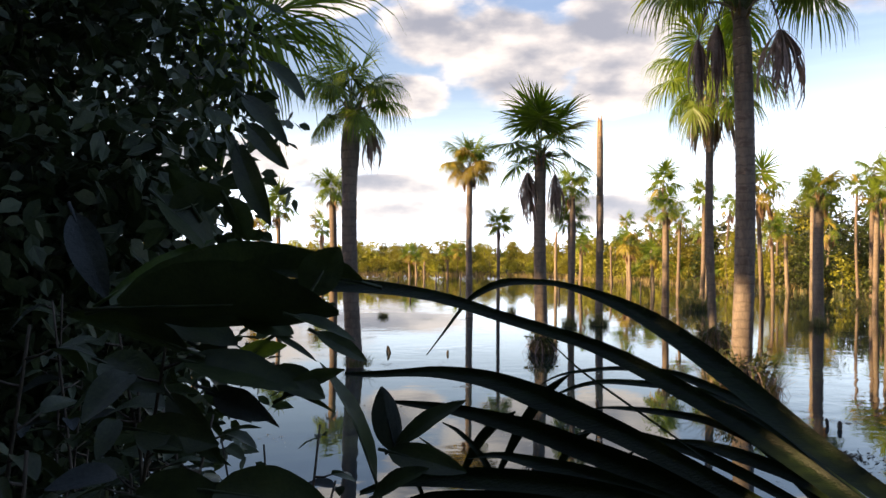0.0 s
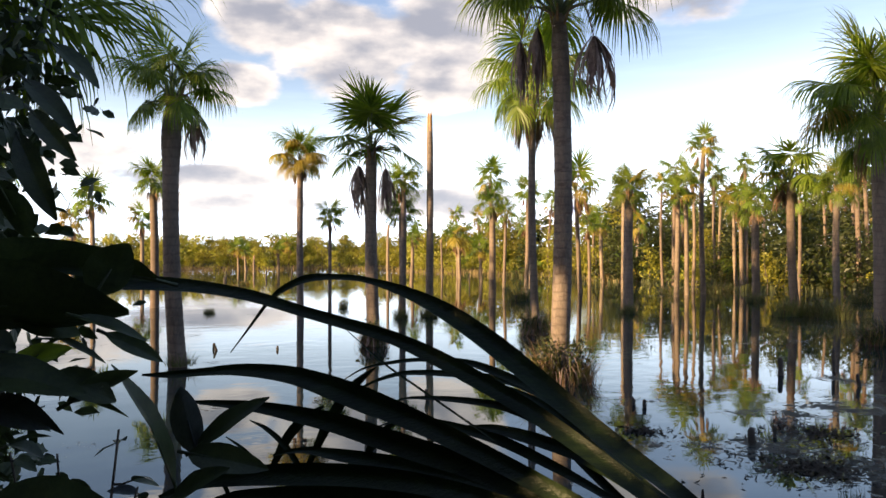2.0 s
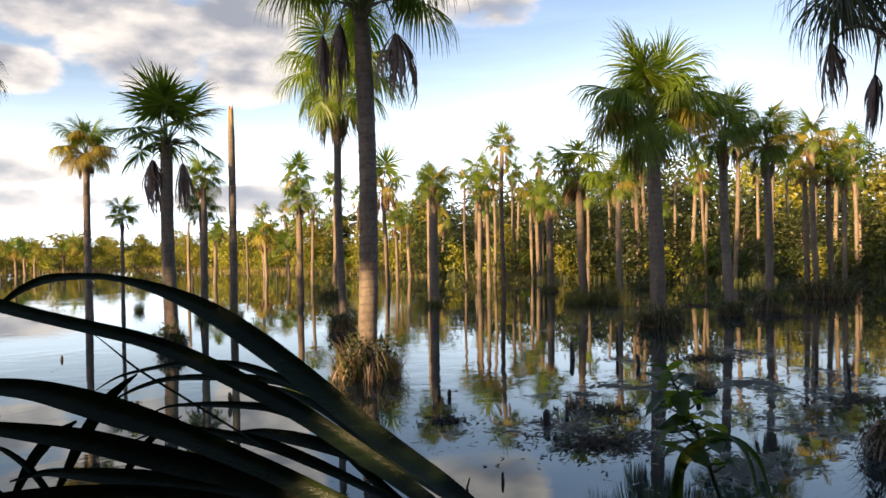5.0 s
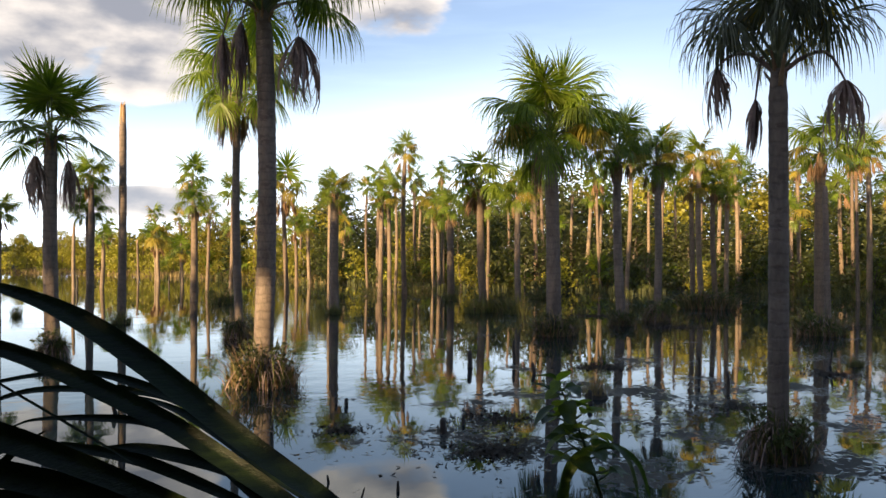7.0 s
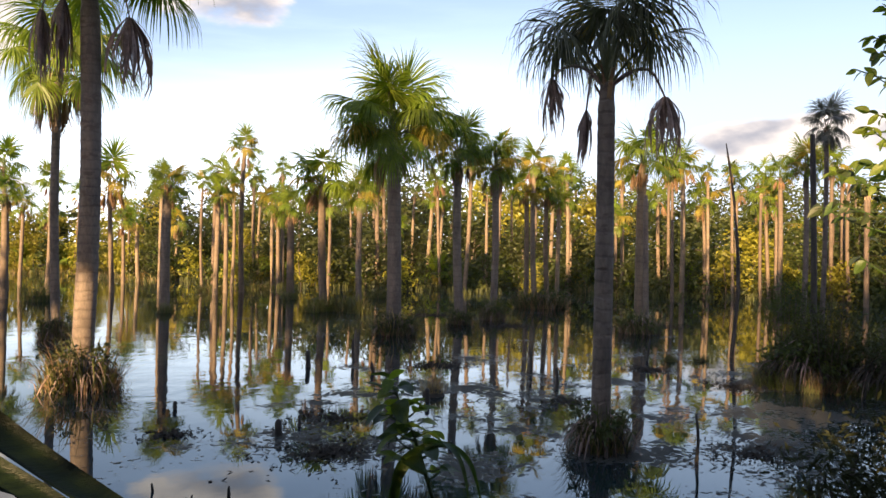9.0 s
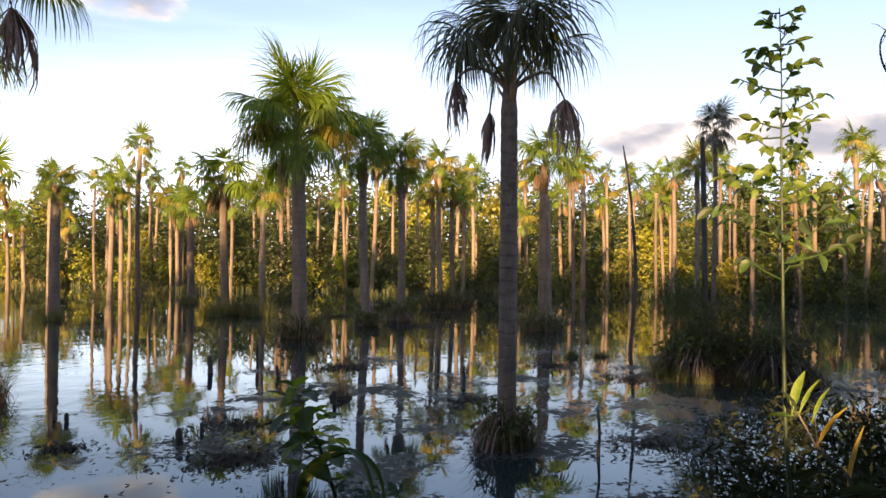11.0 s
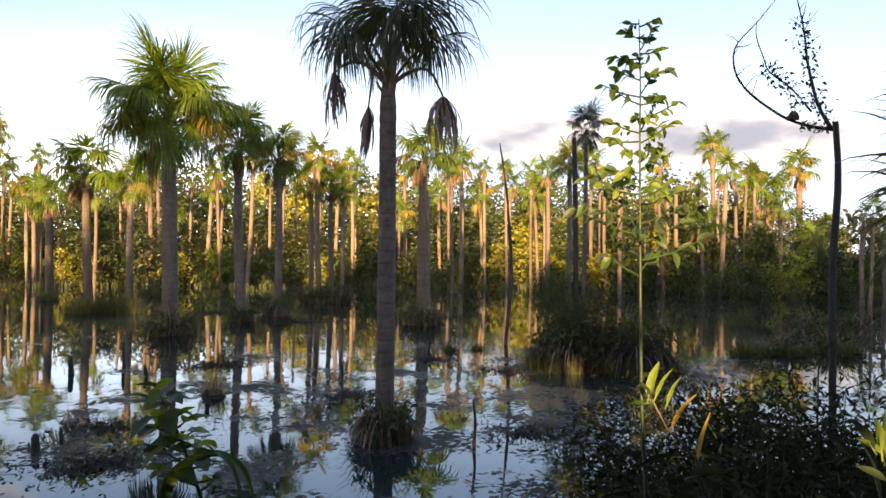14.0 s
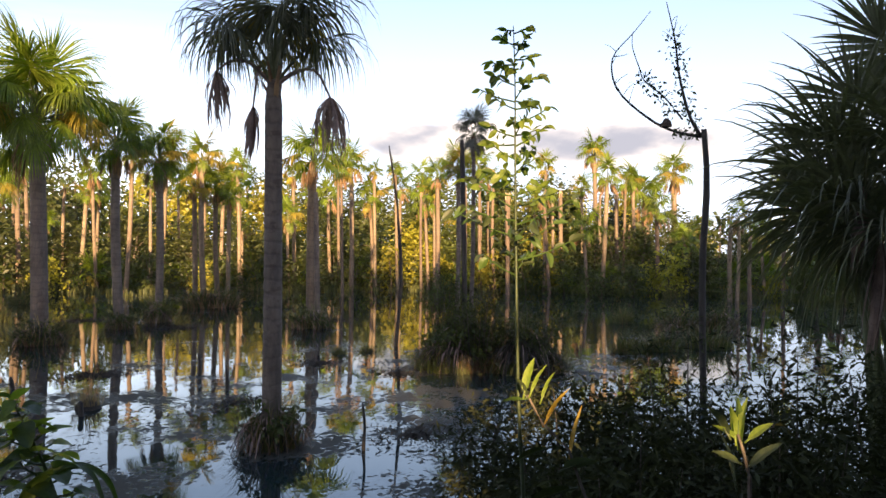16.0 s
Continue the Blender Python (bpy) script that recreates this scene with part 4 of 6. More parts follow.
palm(18.74, 20.74, 6.94, 0.263, 2.2, lean=(-0.12, 0.11), leaves=20, dead=3, yellow=0.14, low=-14, pendant=((0.1, -0.1, 1.5, 0.3),), side=-45)
palm(45.37, 48.20, 7.62, 0.144, 0.67, lean=(-0.02, 0.01), leaves=5, dead=2, yellow=0.8)
palm(42.77, 42.36, 8.25, 0.131, 1.27, lean=(-0.25, 0.25), leaves=10, dead=4, yellow=0.2)
palm(23.67, 22.18, 6.94, 0.188, 1.46, lean=(-0.13, 0.13), leaves=14, dead=7, yellow=0.3)
palm(27.05, 23.27, 6.72, 0.168, 1.42, lean=(-0.03, 0.04), leaves=14, dead=4, yellow=0.45)
palm(45.22, 39.74, 7.32, 0.131, 0.70, lean=(-0.07, 0.08), leaves=8, dead=3, yellow=0.4)
palm(34.43, 27.22, 6.34, 0.143, 1.33, lean=(-0.07, 0.09), leaves=13, dead=2, yellow=0.3)
palm(34.17, 26.42, 7.67, 0.156, 1.18, lean=(-0.11, 0.14), leaves=13, dead=2, yellow=0.4)
palm(35.61, 26.61, 6.40, 0.144, 1.15, lean=(-0.11, 0.14), leaves=13, dead=3, yellow=0.15)
palm(35.71, 26.06, 5.76, 0.127, 0.83, lean=(0.02, -0.02), leaves=12, dead=3, yellow=0.2)
palm(49.07, 34.90, 9.02, 0.151, 1.17, lean=(-0.13, 0.18), leaves=12, dead=2, yellow=0.4)
palm(50.80, 35.92, 4.44, 0.134, 0.76, lean=(0.00, -0.01), leaves=2, dead=9, yellow=0.9)
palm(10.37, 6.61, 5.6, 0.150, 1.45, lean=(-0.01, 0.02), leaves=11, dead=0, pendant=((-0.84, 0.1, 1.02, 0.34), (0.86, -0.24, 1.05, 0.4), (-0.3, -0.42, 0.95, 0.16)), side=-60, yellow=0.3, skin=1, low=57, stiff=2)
palm(32.88, 19.18, 7.29, 0.228, 1.55, lean=(0.01, -0.02), leaves=15, dead=2, yellow=0.35)
palm(32.31, 18.48, 5.75, 0.131, 0.10, lean=(-0.07, 0.12), leaves=0, dead=0)
palm(46.09, 24.56, 8.15, 0.109, 1.16, lean=(-0.07, 0.13), leaves=12, dead=3, yellow=0.6)
palm(52.38, 27.18, 9.23, 0.185, 1.56, lean=(-0.06, 0.11), leaves=12, dead=2, yellow=0.4)
palm(53.03, 32.54, 8.80, 0.154, 1.15, lean=(-0.11, 0.18), leaves=10, dead=2, yellow=0.4)
palm(54.27, 26.10, 9.01, 0.124, 0.79, lean=(-0.07, 0.15), leaves=11, dead=1, yellow=0.3)
palm(54.99, 24.55, 9.07, 0.123, 0.82, lean=(-0.10, 0.22), leaves=11, dead=1, yellow=0.3)
palm(54.32, 20.99, 8.47, 0.175, 1.17, lean=(-0.03, 0.07), leaves=12, dead=4, yellow=0.5)
palm(56.10, 21.91, 7.46, 0.121, 0.80, lean=(-0.03, 0.08), leaves=10, dead=3, yellow=0.5)
palm(75.07, 36.48, 3.74, 0.202, 0.75, lean=(-0.08, 0.17), leaves=3, dead=5, yellow=0.6)
palm(20.40, 6.84, 6.17, 0.062, 0.59, lean=(0.02, -0.05), leaves=8, dead=10, yellow=0.0, grey=1)
palm(33.17, 11.81, 6.56, 0.114, 0.97, lean=(0.00, -0.00), leaves=12, dead=3, yellow=0.2)
palm(57.28, 18.58, 9.31, 0.152, 1.21, lean=(-0.04, 0.12), leaves=11, dead=3, yellow=0.5)
palm(59.40, 18.52, 8.72, 0.157, 0.98, lean=(-0.05, 0.16), leaves=10, dead=3, yellow=0.4)
palm(58.61, 13.85, 9.37, 0.128, 1.03, lean=(0.01, -0.04), leaves=11, dead=1, yellow=0.3)
palm(69.02, 12.95, 8.57, 0.148, 1.13, lean=(-0.01, 0.07), leaves=11, dead=3, yellow=0.4)
palm(77.45, 13.05, 12.68, 0.247, 1.70, lean=(-0.05, 0.31), leaves=13, dead=5, yellow=0.4)
palm(74.57, 7.97, 7.86, 0.385, 2.36, lean=(-0.02, 0.14), leaves=15, dead=5, yellow=0.1)
palm(65.73, 8.04, 8.80, 0.159, 1.09, lean=(-0.01, 0.11), leaves=11, dead=1, yellow=0.2)
palm(88.91, 6.54, 11.34, 0.362, 2.29, lean=(-0.01, 0.08), leaves=13, dead=4, yellow=0.45)
palm(62.16, -3.13, 8.05, 0.166, 0.99, lean=(-0.00, -0.07), leaves=10, dead=3, yellow=0.5)
snag(6.60, 32.74, 8.20, 0.162, lean=(0.02, -0.00), broken=True)
snag(57.93, 16.45, 7.37, 0.151, lean=(-0.02, 0.06))
snag(60.70, 13.68, 7.82, 0.132, lean=(-0.01, 0.06))
snag(66.45, 14.13, 8.16, 0.204, lean=(-0.04, 0.19))
snag(70.10, 9.99, 8.24, 0.209, lean=(-0.01, 0.10))
snag(19.82, 6.78, 5.94, 0.075, lean=(-0.04, 0.12), dark=True)
snag(65.70, 8.30, 5.24, 0.137, lean=(-0.00, 0.03))
snag(65.36, 10.68, 7.78, 0.138, lean=(-0.01, 0.06))
snag(-2.22, 91.95, 1.78, 0.154, lean=(-0.00, -0.00))
snag(8.68, 59.37, 4.53, 0.127, lean=(0.01, -0.00))
snag(53.88, 22.09, 7.31, 0.118, lean=(-0.03, 0.08))
snag(57.63, 17.51, 8.38, 0.136, lean=(-0.05, 0.16))
snag(53.11, 15.15, 7.03, 0.158, lean=(-0.04, 0.13))
snag(55.22, 0.41, 5.06, 0.163, lean=(0.00, -0.01))
snag(50.22, -0.75, 4.05, 0.130, lean=(0.00, 0.01))
snag(54.79, 29.50, 8.80, 0.130, lean=(-0.08, 0.15))
snag(48.92, 57.09, 8.97, 0.136, lean=(-0.12, 0.10))
snag(40.20, 57.51, 5.22, 0.126, lean=(-0.05, 0.04))
snag(45.05, 56.40, 7.87, 0.131, lean=(-0.10, 0.08))
snag(16.61, 76.22, 3.59, 0.112, lean=(-0.10, 0.02))
snag(51.06, 42.14, 8.52, 0.120, lean=(-0.08, 0.10))
snag(58.82, 20.32, 8.20, 0.143, lean=(-0.02, 0.06))
snag(61.07, 19.90, 9.61, 0.146, lean=(-0.04, 0.12))
snag(61.30, 19.20, 7.71, 0.145, lean=(-0.03, 0.08))

# more palms far back in the wood
for i in range(64):
    turn = 8 - 125 * (i + rng_palm.uniform(0, 1)) / 64
    if turn > -10 and rng_palm.random() < 0.6:
        continue
    far = shore(turn) + rng_palm.uniform(-6 if turn < -18 else 1, 9)
    x, y = ways(turn, far)
    tall = canopy(turn) * rng_palm.uniform(0.45, 1.02) + 0.3
    palm(x, y, tall, rng_palm.uniform(0.12, 0.19), rng_palm.uniform(0.95, 1.5), (rng_palm.uniform(-0.4, 0.4), rng_palm.uniform(-0.4, 0.4)), rng_palm.randint(8, 10), rng_palm.randint(2, 6), rng_palm.uniform(0.05, 0.6), low=-30, group="palms along the wood")


def young_palm(seed):
    """A stemless young fan palm: all leaves rise from the ground, some dry ones hang among them."""
    rng = random.Random(seed)
    root = placed(new("young_palm"), pose(0, 0, -200), "young stemless fan palm with some dry leaves under the trees", "palm tree", "young palms in the wood")
    for i in range(13):
        kind = RISES[min(4, i // 2)]
        me = rng.choice(COARSE[kind])
        k = rng.uniform(0.85, 1.15)
        part("leaf", me, root, pose(0, 0, 0.25, 0, 0, i * 137.5) @ Matrix.Diagonal((k, k, k, 1)), "", PALM_YELLOW_SUNLIT if i > 10 else PALM_GREEN)
    return root


YOUNG, used_young = [young_palm(i) for i in (1, 2)], set()
for i in range(34):
    turn = -13 - 92 * (i + rng_palm.uniform(0.1, 0.9)) / 34
    x, y = ways(turn, shore(turn) + rng_palm.uniform(-1, 7))
    plant(YOUNG, used_young, x, y, rng_palm.uniform(1.3, 2.4), 0.2)



def bank_palm(foot_turn, foot_far, label, seed, fans, dry=(), tone=PALM_SHADE_GREY):
    """A short young palm on the bank: long stalks rise from its foot and carry wide fans.
    Of each fan: direction, height above the eye, distance of its hub; its way to the side, up, towards the lookout; size, softness."""
    rng = random.Random(seed)
    root = placed(new("fan_palm"), pose(0, 0, 0), label, "palm tree")
    foot = np.array((*ways(foot_turn, foot_far), 0.2))
    for turn, rise, far, sideways, upward, nearer, reach, soft in fans:
        hub = np.array((*ways(turn, far), 3.0 + far * math.tan(radians(rise))))
        right, onward = np.array((*ways(turn - 90, 1.0), 0)), np.array((*ways(turn, 1.0), 0))
        ahead = right * sideways + np.array((0, 0, upward)) - onward * nearer
        ahead /= np.linalg.norm(ahead)
        side = np.cross(np.cross(ahead, onward), ahead) * 0.45 + np.cross(ahead, onward)
        side -= ahead * np.dot(side, ahead)
        side /= np.linalg.norm(side)
        if np.cross(ahead, side)[2] < 0:
            side = -side
        start = foot + np.array((rng.uniform(-0.25, 0.25), rng.uniform(-0.25, 0.25), 0))
        line = smooth_line([start, start * 0.55 + hub * 0.45 + (0, 0, 0.35), hub], 9)
        stalk = part("stalk", mesh("stalk", *tube(line, [0.05, 0.046, 0.042, 0.038, 0.034, 0.03, 0.027, 0.024, 0.02], 6), PETIOLE, True), root)
        part("leaf", mesh("fan_leaf", *fan(rng, hub, ahead, side, reach, 90, 148, soft, 6, 0.026 * far / 9, 0.12, ragged=0.35), tone), stalk)
    for turn, rise, far, long in dry:
        top = np.array((*ways(turn, far), 3.0 + far * math.tan(radians(rise))))
        part("dry_leaf", mesh("dry_leaf", *drape(rng, top, long, 30, 5, 0.04, 0.16), PALM_DEAD), root, None, "withered folded leaf")
    return root


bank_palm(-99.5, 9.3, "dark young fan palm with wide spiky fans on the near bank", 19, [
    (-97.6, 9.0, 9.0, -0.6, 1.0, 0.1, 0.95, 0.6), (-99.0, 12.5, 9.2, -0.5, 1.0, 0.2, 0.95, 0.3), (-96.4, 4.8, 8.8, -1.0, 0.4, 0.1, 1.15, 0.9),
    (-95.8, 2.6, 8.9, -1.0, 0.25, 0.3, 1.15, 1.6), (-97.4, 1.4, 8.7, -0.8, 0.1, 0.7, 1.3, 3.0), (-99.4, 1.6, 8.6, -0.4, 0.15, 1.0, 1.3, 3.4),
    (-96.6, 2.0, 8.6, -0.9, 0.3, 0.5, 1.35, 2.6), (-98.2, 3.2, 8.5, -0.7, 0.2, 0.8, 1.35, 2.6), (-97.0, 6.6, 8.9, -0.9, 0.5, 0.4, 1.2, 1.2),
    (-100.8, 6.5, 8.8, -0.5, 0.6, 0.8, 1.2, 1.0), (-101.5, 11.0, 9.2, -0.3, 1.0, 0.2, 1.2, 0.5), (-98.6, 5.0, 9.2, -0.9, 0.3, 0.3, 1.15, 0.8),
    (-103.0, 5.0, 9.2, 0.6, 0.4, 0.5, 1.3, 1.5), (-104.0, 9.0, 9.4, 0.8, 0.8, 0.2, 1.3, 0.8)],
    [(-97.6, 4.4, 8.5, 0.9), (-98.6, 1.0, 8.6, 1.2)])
bank_palm(24.0, 5.8, "dark young fan palm hanging over the shaded bank", 23, [
    (14.0, 16.5, 5.0, 1.0, 0.3, 0.0, 0.98, 3.0), (15.8, 14.6, 5.1, 1.0, 0.1, 0.2, 0.95, 3.6), (17.5, 17.5, 5.2, 0.8, 0.4, 0.1, 0.9, 1.6),
    (33.0, 14.5, 5.4, -0.3, 0.3, 0.4, 1.0, 1.8), (27.0, 18.0, 5.6, 0.2, 0.9, 0.3, 1.0, 0.8)], tone=PALM_GREEN)

# ---- tufts and sticks in the lake ----
tuft(6.27, 16.31, 0.84, 1.08, 'mound')
tuft(8.74, 25.06, 0.54, 0.87, 'mound')
tuft(3.01, 23.33, 0.43, 0.83, 'mound')
tuft(5.20, 31.76, 0.37, 0.64, 'dark')
tuft(6.50, 32.23, 0.47, 0.71, 'dark')
tuft(15.53, 31.99, 0.47, 0.62, 'dark')
tuft(18.26, 20.19, 0.83, 0.89, 'mound')
tuft(22.96, 21.50, 0.55, 0.64, 'mound')
tuft(25.72, 22.12, 0.59, 0.98, 'mound')
tuft(22.17, 29.57, 0.64, 1.06, 'dark')
tuft(22.64, 27.51, 0.62, 1.03, 'dark')
tuft(33.40, 25.48, 1.51, 1.21, 'mound')
tuft(10.37, 6.61, 0.52, 0.86, 'mound')
tuft(26.38, 15.30, 0.81, 0.96, 'mound')
tuft(-2.21, 20.02, 0.41, 0.44, 'thin')
tuft(25.19, 36.77, 0.57, 0.76, 'dark')
tuft(11.41, 11.30, 0.32, 0.64, 'stump')
tuft(59.11, 10.02, 1.05, 1.47, 'dark')
tuft(55.57, 4.11, 0.75, 1.51, 'dark')
tuft(32.03, 2.05, 0.86, 0.97, 'mound')
tuft(32.97, 0.60, 0.76, 0.98, 'mound')
tuft(25.33, 2.17, 0.75, 0.80, 'dark')
tuft(26.60, 0.90, 0.95, 0.90, 'dark')
tuft(24.20, 3.10, 0.55, 0.70, 'dark')
tuft(34.28, 4.62, 0.57, 0.95, 'dark')
tuft(68.29, -1.13, 2.22, 1.77, 'mound')
tuft(70.29, -3.56, 1.79, 1.79, 'mound')
tuft(67.00, 6.67, 1.15, 1.84, 'dark')
tuft(-2.78, 35.99, 0.28, 0.35, 'dark')
tuft(-2.46, 62.03, 0.41, 0.49, 'dark')
tuft(3.34, 37.73, 0.26, 0.66, 'dark')
tuft(20.20, 10.75, 0.24, 0.32, 'dark')
tuft(20.95, 10.20, 0.24, 0.24, 'dark')
tuft(30.68, 35.49, 0.81, 0.97, 'dark')
tuft(28.72, 46.34, 1.18, 0.78, 'dark')
tuft(24.66, 44.63, 1.11, 0.74, 'dark')
tuft(48.36, 32.54, 1.25, 1.04, 'dark')
tuft(13.47, 41.22, 0.95, 1.10, 'dark')
tuft(22.80, 28.57, 0.77, 1.02, 'dark')
tuft(21.42, 29.22, 0.64, 0.90, 'dark')
stick((10.71, 5.21, 0.00), (10.70, 5.23, 0.72), 0.028)
stick((22.51, 10.00, 0.00), (22.50, 10.01, 4.49), 0.062)
stick((22.50, 10.01, 4.49), (22.39, 10.26, 6.33), 0.036)
stick((-1.67, 23.41, 0.00), (-1.67, 23.41, 0.17), 0.031)
stick((0.15, 22.83, 0.00), (0.15, 22.83, 0.12), 0.039)
stick((4.44, 9.03, 0.00), (4.43, 9.04, 0.10), 0.017)
stick((5.01, 8.25, 0.00), (5.01, 8.25, 0.13), 0.020)
stick((7.15, 10.45, 0.00), (7.14, 10.46, 0.25), 0.062)
stick((7.74, 10.73, 0.00), (7.73, 10.73, 0.19), 0.028)
stick((6.79, 13.23, 0.00), (6.79, 13.23, 0.15), 0.041)
stick((6.71, 13.49, 0.00), (6.69, 13.50, 0.14), 0.031)
stick((10.86, 10.89, -0.00), (10.85, 10.91, 0.27), 0.055)
stick((11.58, 3.45, 0.00), (11.61, 3.36, 0.40), 0.038)
stick((34.59, 0.02, 0.00), (34.59, 0.02, 0.68), 0.102)
stick((2.97, 14.70, 0.00), (2.94, 14.70, 0.23), 0.045)
stick((4.51, 8.26, 0.00), (4.54, 8.24, 0.13), 0.014)
stick((12.29, 14.24, 0.00), (12.26, 14.27, 0.27), 0.047)
stick((13.07, 15.97, 0.00), (13.06, 15.98, 0.59), 0.045)
stick((15.40, 11.90, 0.00), (15.38, 11.93, 0.56), 0.042)
stick((13.99, 10.08, 0.00), (13.98, 10.10, 0.49), 0.043)
stick((11.57, 15.88, 0.00), (11.56, 15.89, 0.42), 0.070)
stick((19.66, 11.15, 0.00), (19.69, 11.09, 0.63), 0.032)
stick((-1.57, 23.08, 0.00), (-1.64, 23.07, 0.22), 0.042)
stick((-2.18, 51.51, 0.00), (-2.18, 51.51, 0.68), 0.068)
stick((-3.73, 62.67, -0.00), (-3.72, 62.67, 0.62), 0.103)
stick((9.38, 56.07, 0.00), (9.39, 56.07, 1.42), 0.081)
stick((8.46, 56.53, 0.00), (8.46, 56.53, 1.01), 0.081)
stick((-4.41, 76.24, 0.00), (-4.41, 76.25, 0.70), 0.075)
stick((-0.69, 74.29, 0.00), (-0.68, 74.29, 0.90), 0.100)
stick((1.62, 73.09, 0.00), (1.63, 73.09, 1.10), 0.075)
stick((14.76, 57.72, 0.00), (14.77, 57.72, 0.95), 0.065)
stick((17.09, 56.53, 0.00), (17.10, 56.53, 0.86), 0.064)


def debris():
    """Dead leaves and broken stalks that drift in mats on the water."""
    rng = random.Random(61)
    verts, faces = [], []
    for cx, cy, wide in [
        (7.07, 9.14, 1.0),
        (5.85, 11.51, 0.5),
        (8.60, 10.75, 0.9),
        (13.08, 9.06, 0.8),
        (14.24, 14.20, 0.7),
        (18.26, 10.35, 0.9),
        (24.08, 19.78, 1.5),
        (29.34, 16.45, 1.6),
        (11.89, 4.88, 0.8),
        (17.60, 7.73, 0.9),
        (7.24, 8.97, 0.7),
        (14.48, 14.02, 1.0),
        (24.98, 25.13, 1.5),
    ]:
        for i in range(int(650 * wide)):
            a, q = rng.uniform(0, 6.28), rng.gauss(0, 0.55) * wide
            x, y, turn = cx + math.cos(a) * q * 1.2, cy + math.sin(a) * q, rng.uniform(0, 6.28)
            l, w, o = rng.uniform(0.015, 0.065), rng.uniform(0.006, 0.022), len(verts)
            dx, dy, z = math.cos(turn), math.sin(turn), rng.uniform(0.004, 0.03)
            verts += [(x - dx * l, y - dy * l, 0.003), (x - dy * w, y + dx * w, z), (x + dx * l, y + dy * l, z * rng.uniform(0.3, 2.2)), (x + dy * w, y - dx * w, 0.004)]
            faces.append((o, o + 1, o + 2, o + 3))
    tagged(new("floating_debris", mesh("floating_debris", verts, faces, MUD)), "dark mats of drifting dead leaves on the lake", "debris", kind="stuff")


debris()


def bank_grass():
    rng = random.Random(62)
    verts, faces = [], []
    for i in range(5200):
        a, far = rng.uniform(0, 6.28), 4.6 * math.sqrt(rng.random())
        x, y = math.cos(a) * far, math.sin(a) * far
        z, l, b, w = 1.3 - 0.55 * max(0.0, far - 1.0), rng.uniform(0.06, 0.28), rng.uniform(0, 6.28), rng.uniform(0.003, 0.008)
        dx, dy, o = math.cos(b), math.sin(b), len(verts)
        verts += [(x - dy * w, y + dx * w, z - 0.05), (x + dy * w, y - dx * w, z - 0.05), (x + dx * l * 0.7, y + dy * l * 0.7, z + l)]
        faces.append((o, o + 1, o + 2))
    tagged(new("bank_grass", mesh("bank_grass", verts, faces, SEDGE)), "short dark grass on the shaded lake bank", "grass", kind="stuff")


bank_grass()


# ---- dead tree with a leafy shoot ----
def woody(name, parent, points, r0, r1, n=14, sides=7, material=None, label=""):
    line = smooth_line(points, n)
    rng = random.Random(int(abs(points[0][0]) * 100))
    radii = [r0 + (r1 - r0) * i / (n - 1) for i in range(n)]
    return part(name, mesh(name, *tube(line, radii, sides, 0.08, rng), material or BARK, True), parent, None, label), line


dead_tree = placed(new("bare_tree"), pose(0, 0, 0), "thin dark half-dead tree with one bowed bare branch", "tree")
rng_dead = random.Random(8)
stem = [(17.014, 0.582, 0.328), (17.012, 0.648, 2.455), (17.015, 0.578, 4.361), (17.013, 0.632, 5.462), (17.011, 0.66, 5.54)
]
stem[0] = (stem[0][0], stem[0][1], -1.0)
woody("trunk", dead_tree, stem, 0.078, 0.052, 20, 9, DARK_WOOD, "dark red-brown trunk")
_, bow = woody("branch", dead_tree, [(17.011, 0.682, 5.420), (16.979, 1.236, 5.559), (16.937, 1.718, 5.823), (16.871, 2.267, 6.313), (16.841, 2.481, 6.734), (16.843, 2.464, 7.201), (16.898, 2.065, 7.661), (16.936, 1.724, 8.093)
], 0.036, 0.006, 24, 6, DARK_WOOD, "long bare bowed branch")
_, up_line = woody("branch", dead_tree, [(17.009, 0.714, 5.444), (16.997, 0.958, 5.953), (16.986, 1.145, 6.760), (16.980, 1.227, 7.450), (16.966, 1.406, 8.268)
], 0.042, 0.008, 16, 6, DARK_WOOD, "upright leafy branch")
_, side_line = woody("branch", dead_tree, [(16.991, 1.060, 5.789), (16.964, 1.424, 6.266), (16.924, 1.836, 6.637), (16.912, 1.947, 6.933), (16.895, 2.083, 7.349), (16.895, 2.087, 7.663)
], 0.022, 0.006, 16, 6, DARK_WOOD)
woody("twig", dead_tree, [(16.843, 2.464, 7.177), (16.870, 2.278, 7.188), (16.885, 2.169, 7.227)
], 0.012, 0.005, 6, 5, DARK_WOOD)
for i in range(16):
    line = bow if i < 7 else up_line
    p = np.array(line[rng_dead.randint(9, len(line) - 2)])
    q = p + np.array((rng_dead.uniform(-0.3, 0.3), rng_dead.uniform(-0.3, 0.3), rng_dead.uniform(0.05, 0.35)))
    part("twig", mesh("twig", *tube([p, (p + q) / 2 + (0, 0, 0.03), q], [0.008, 0.006, 0.003], 4), DARK_WOOD), dead_tree)
spots = [(p, 1.0) for p in up_line[2:13]] + [(p, 1.2) for p in side_line[1:8]] + [(p, 0.6) for p in bow[1:4]]
part("foliage", mesh("foliage", *leaf_cloud(rng_dead, spots, 20, 0.1, 0.1, 0.9), LEAF_DARK), dead_tree, None, "sparse small dark leaves")
nest_at = (16.968, 1.386, 5.715)
nest = new("termite_nest", lump_shape(rng_dead, "termite_nest", NEST, 9, 14))
nest.matrix_basis = pose(nest_at[0], nest_at[1], nest_at[2]) @ Matrix.Diagonal((0.12, 0.12, 0.13, 1))
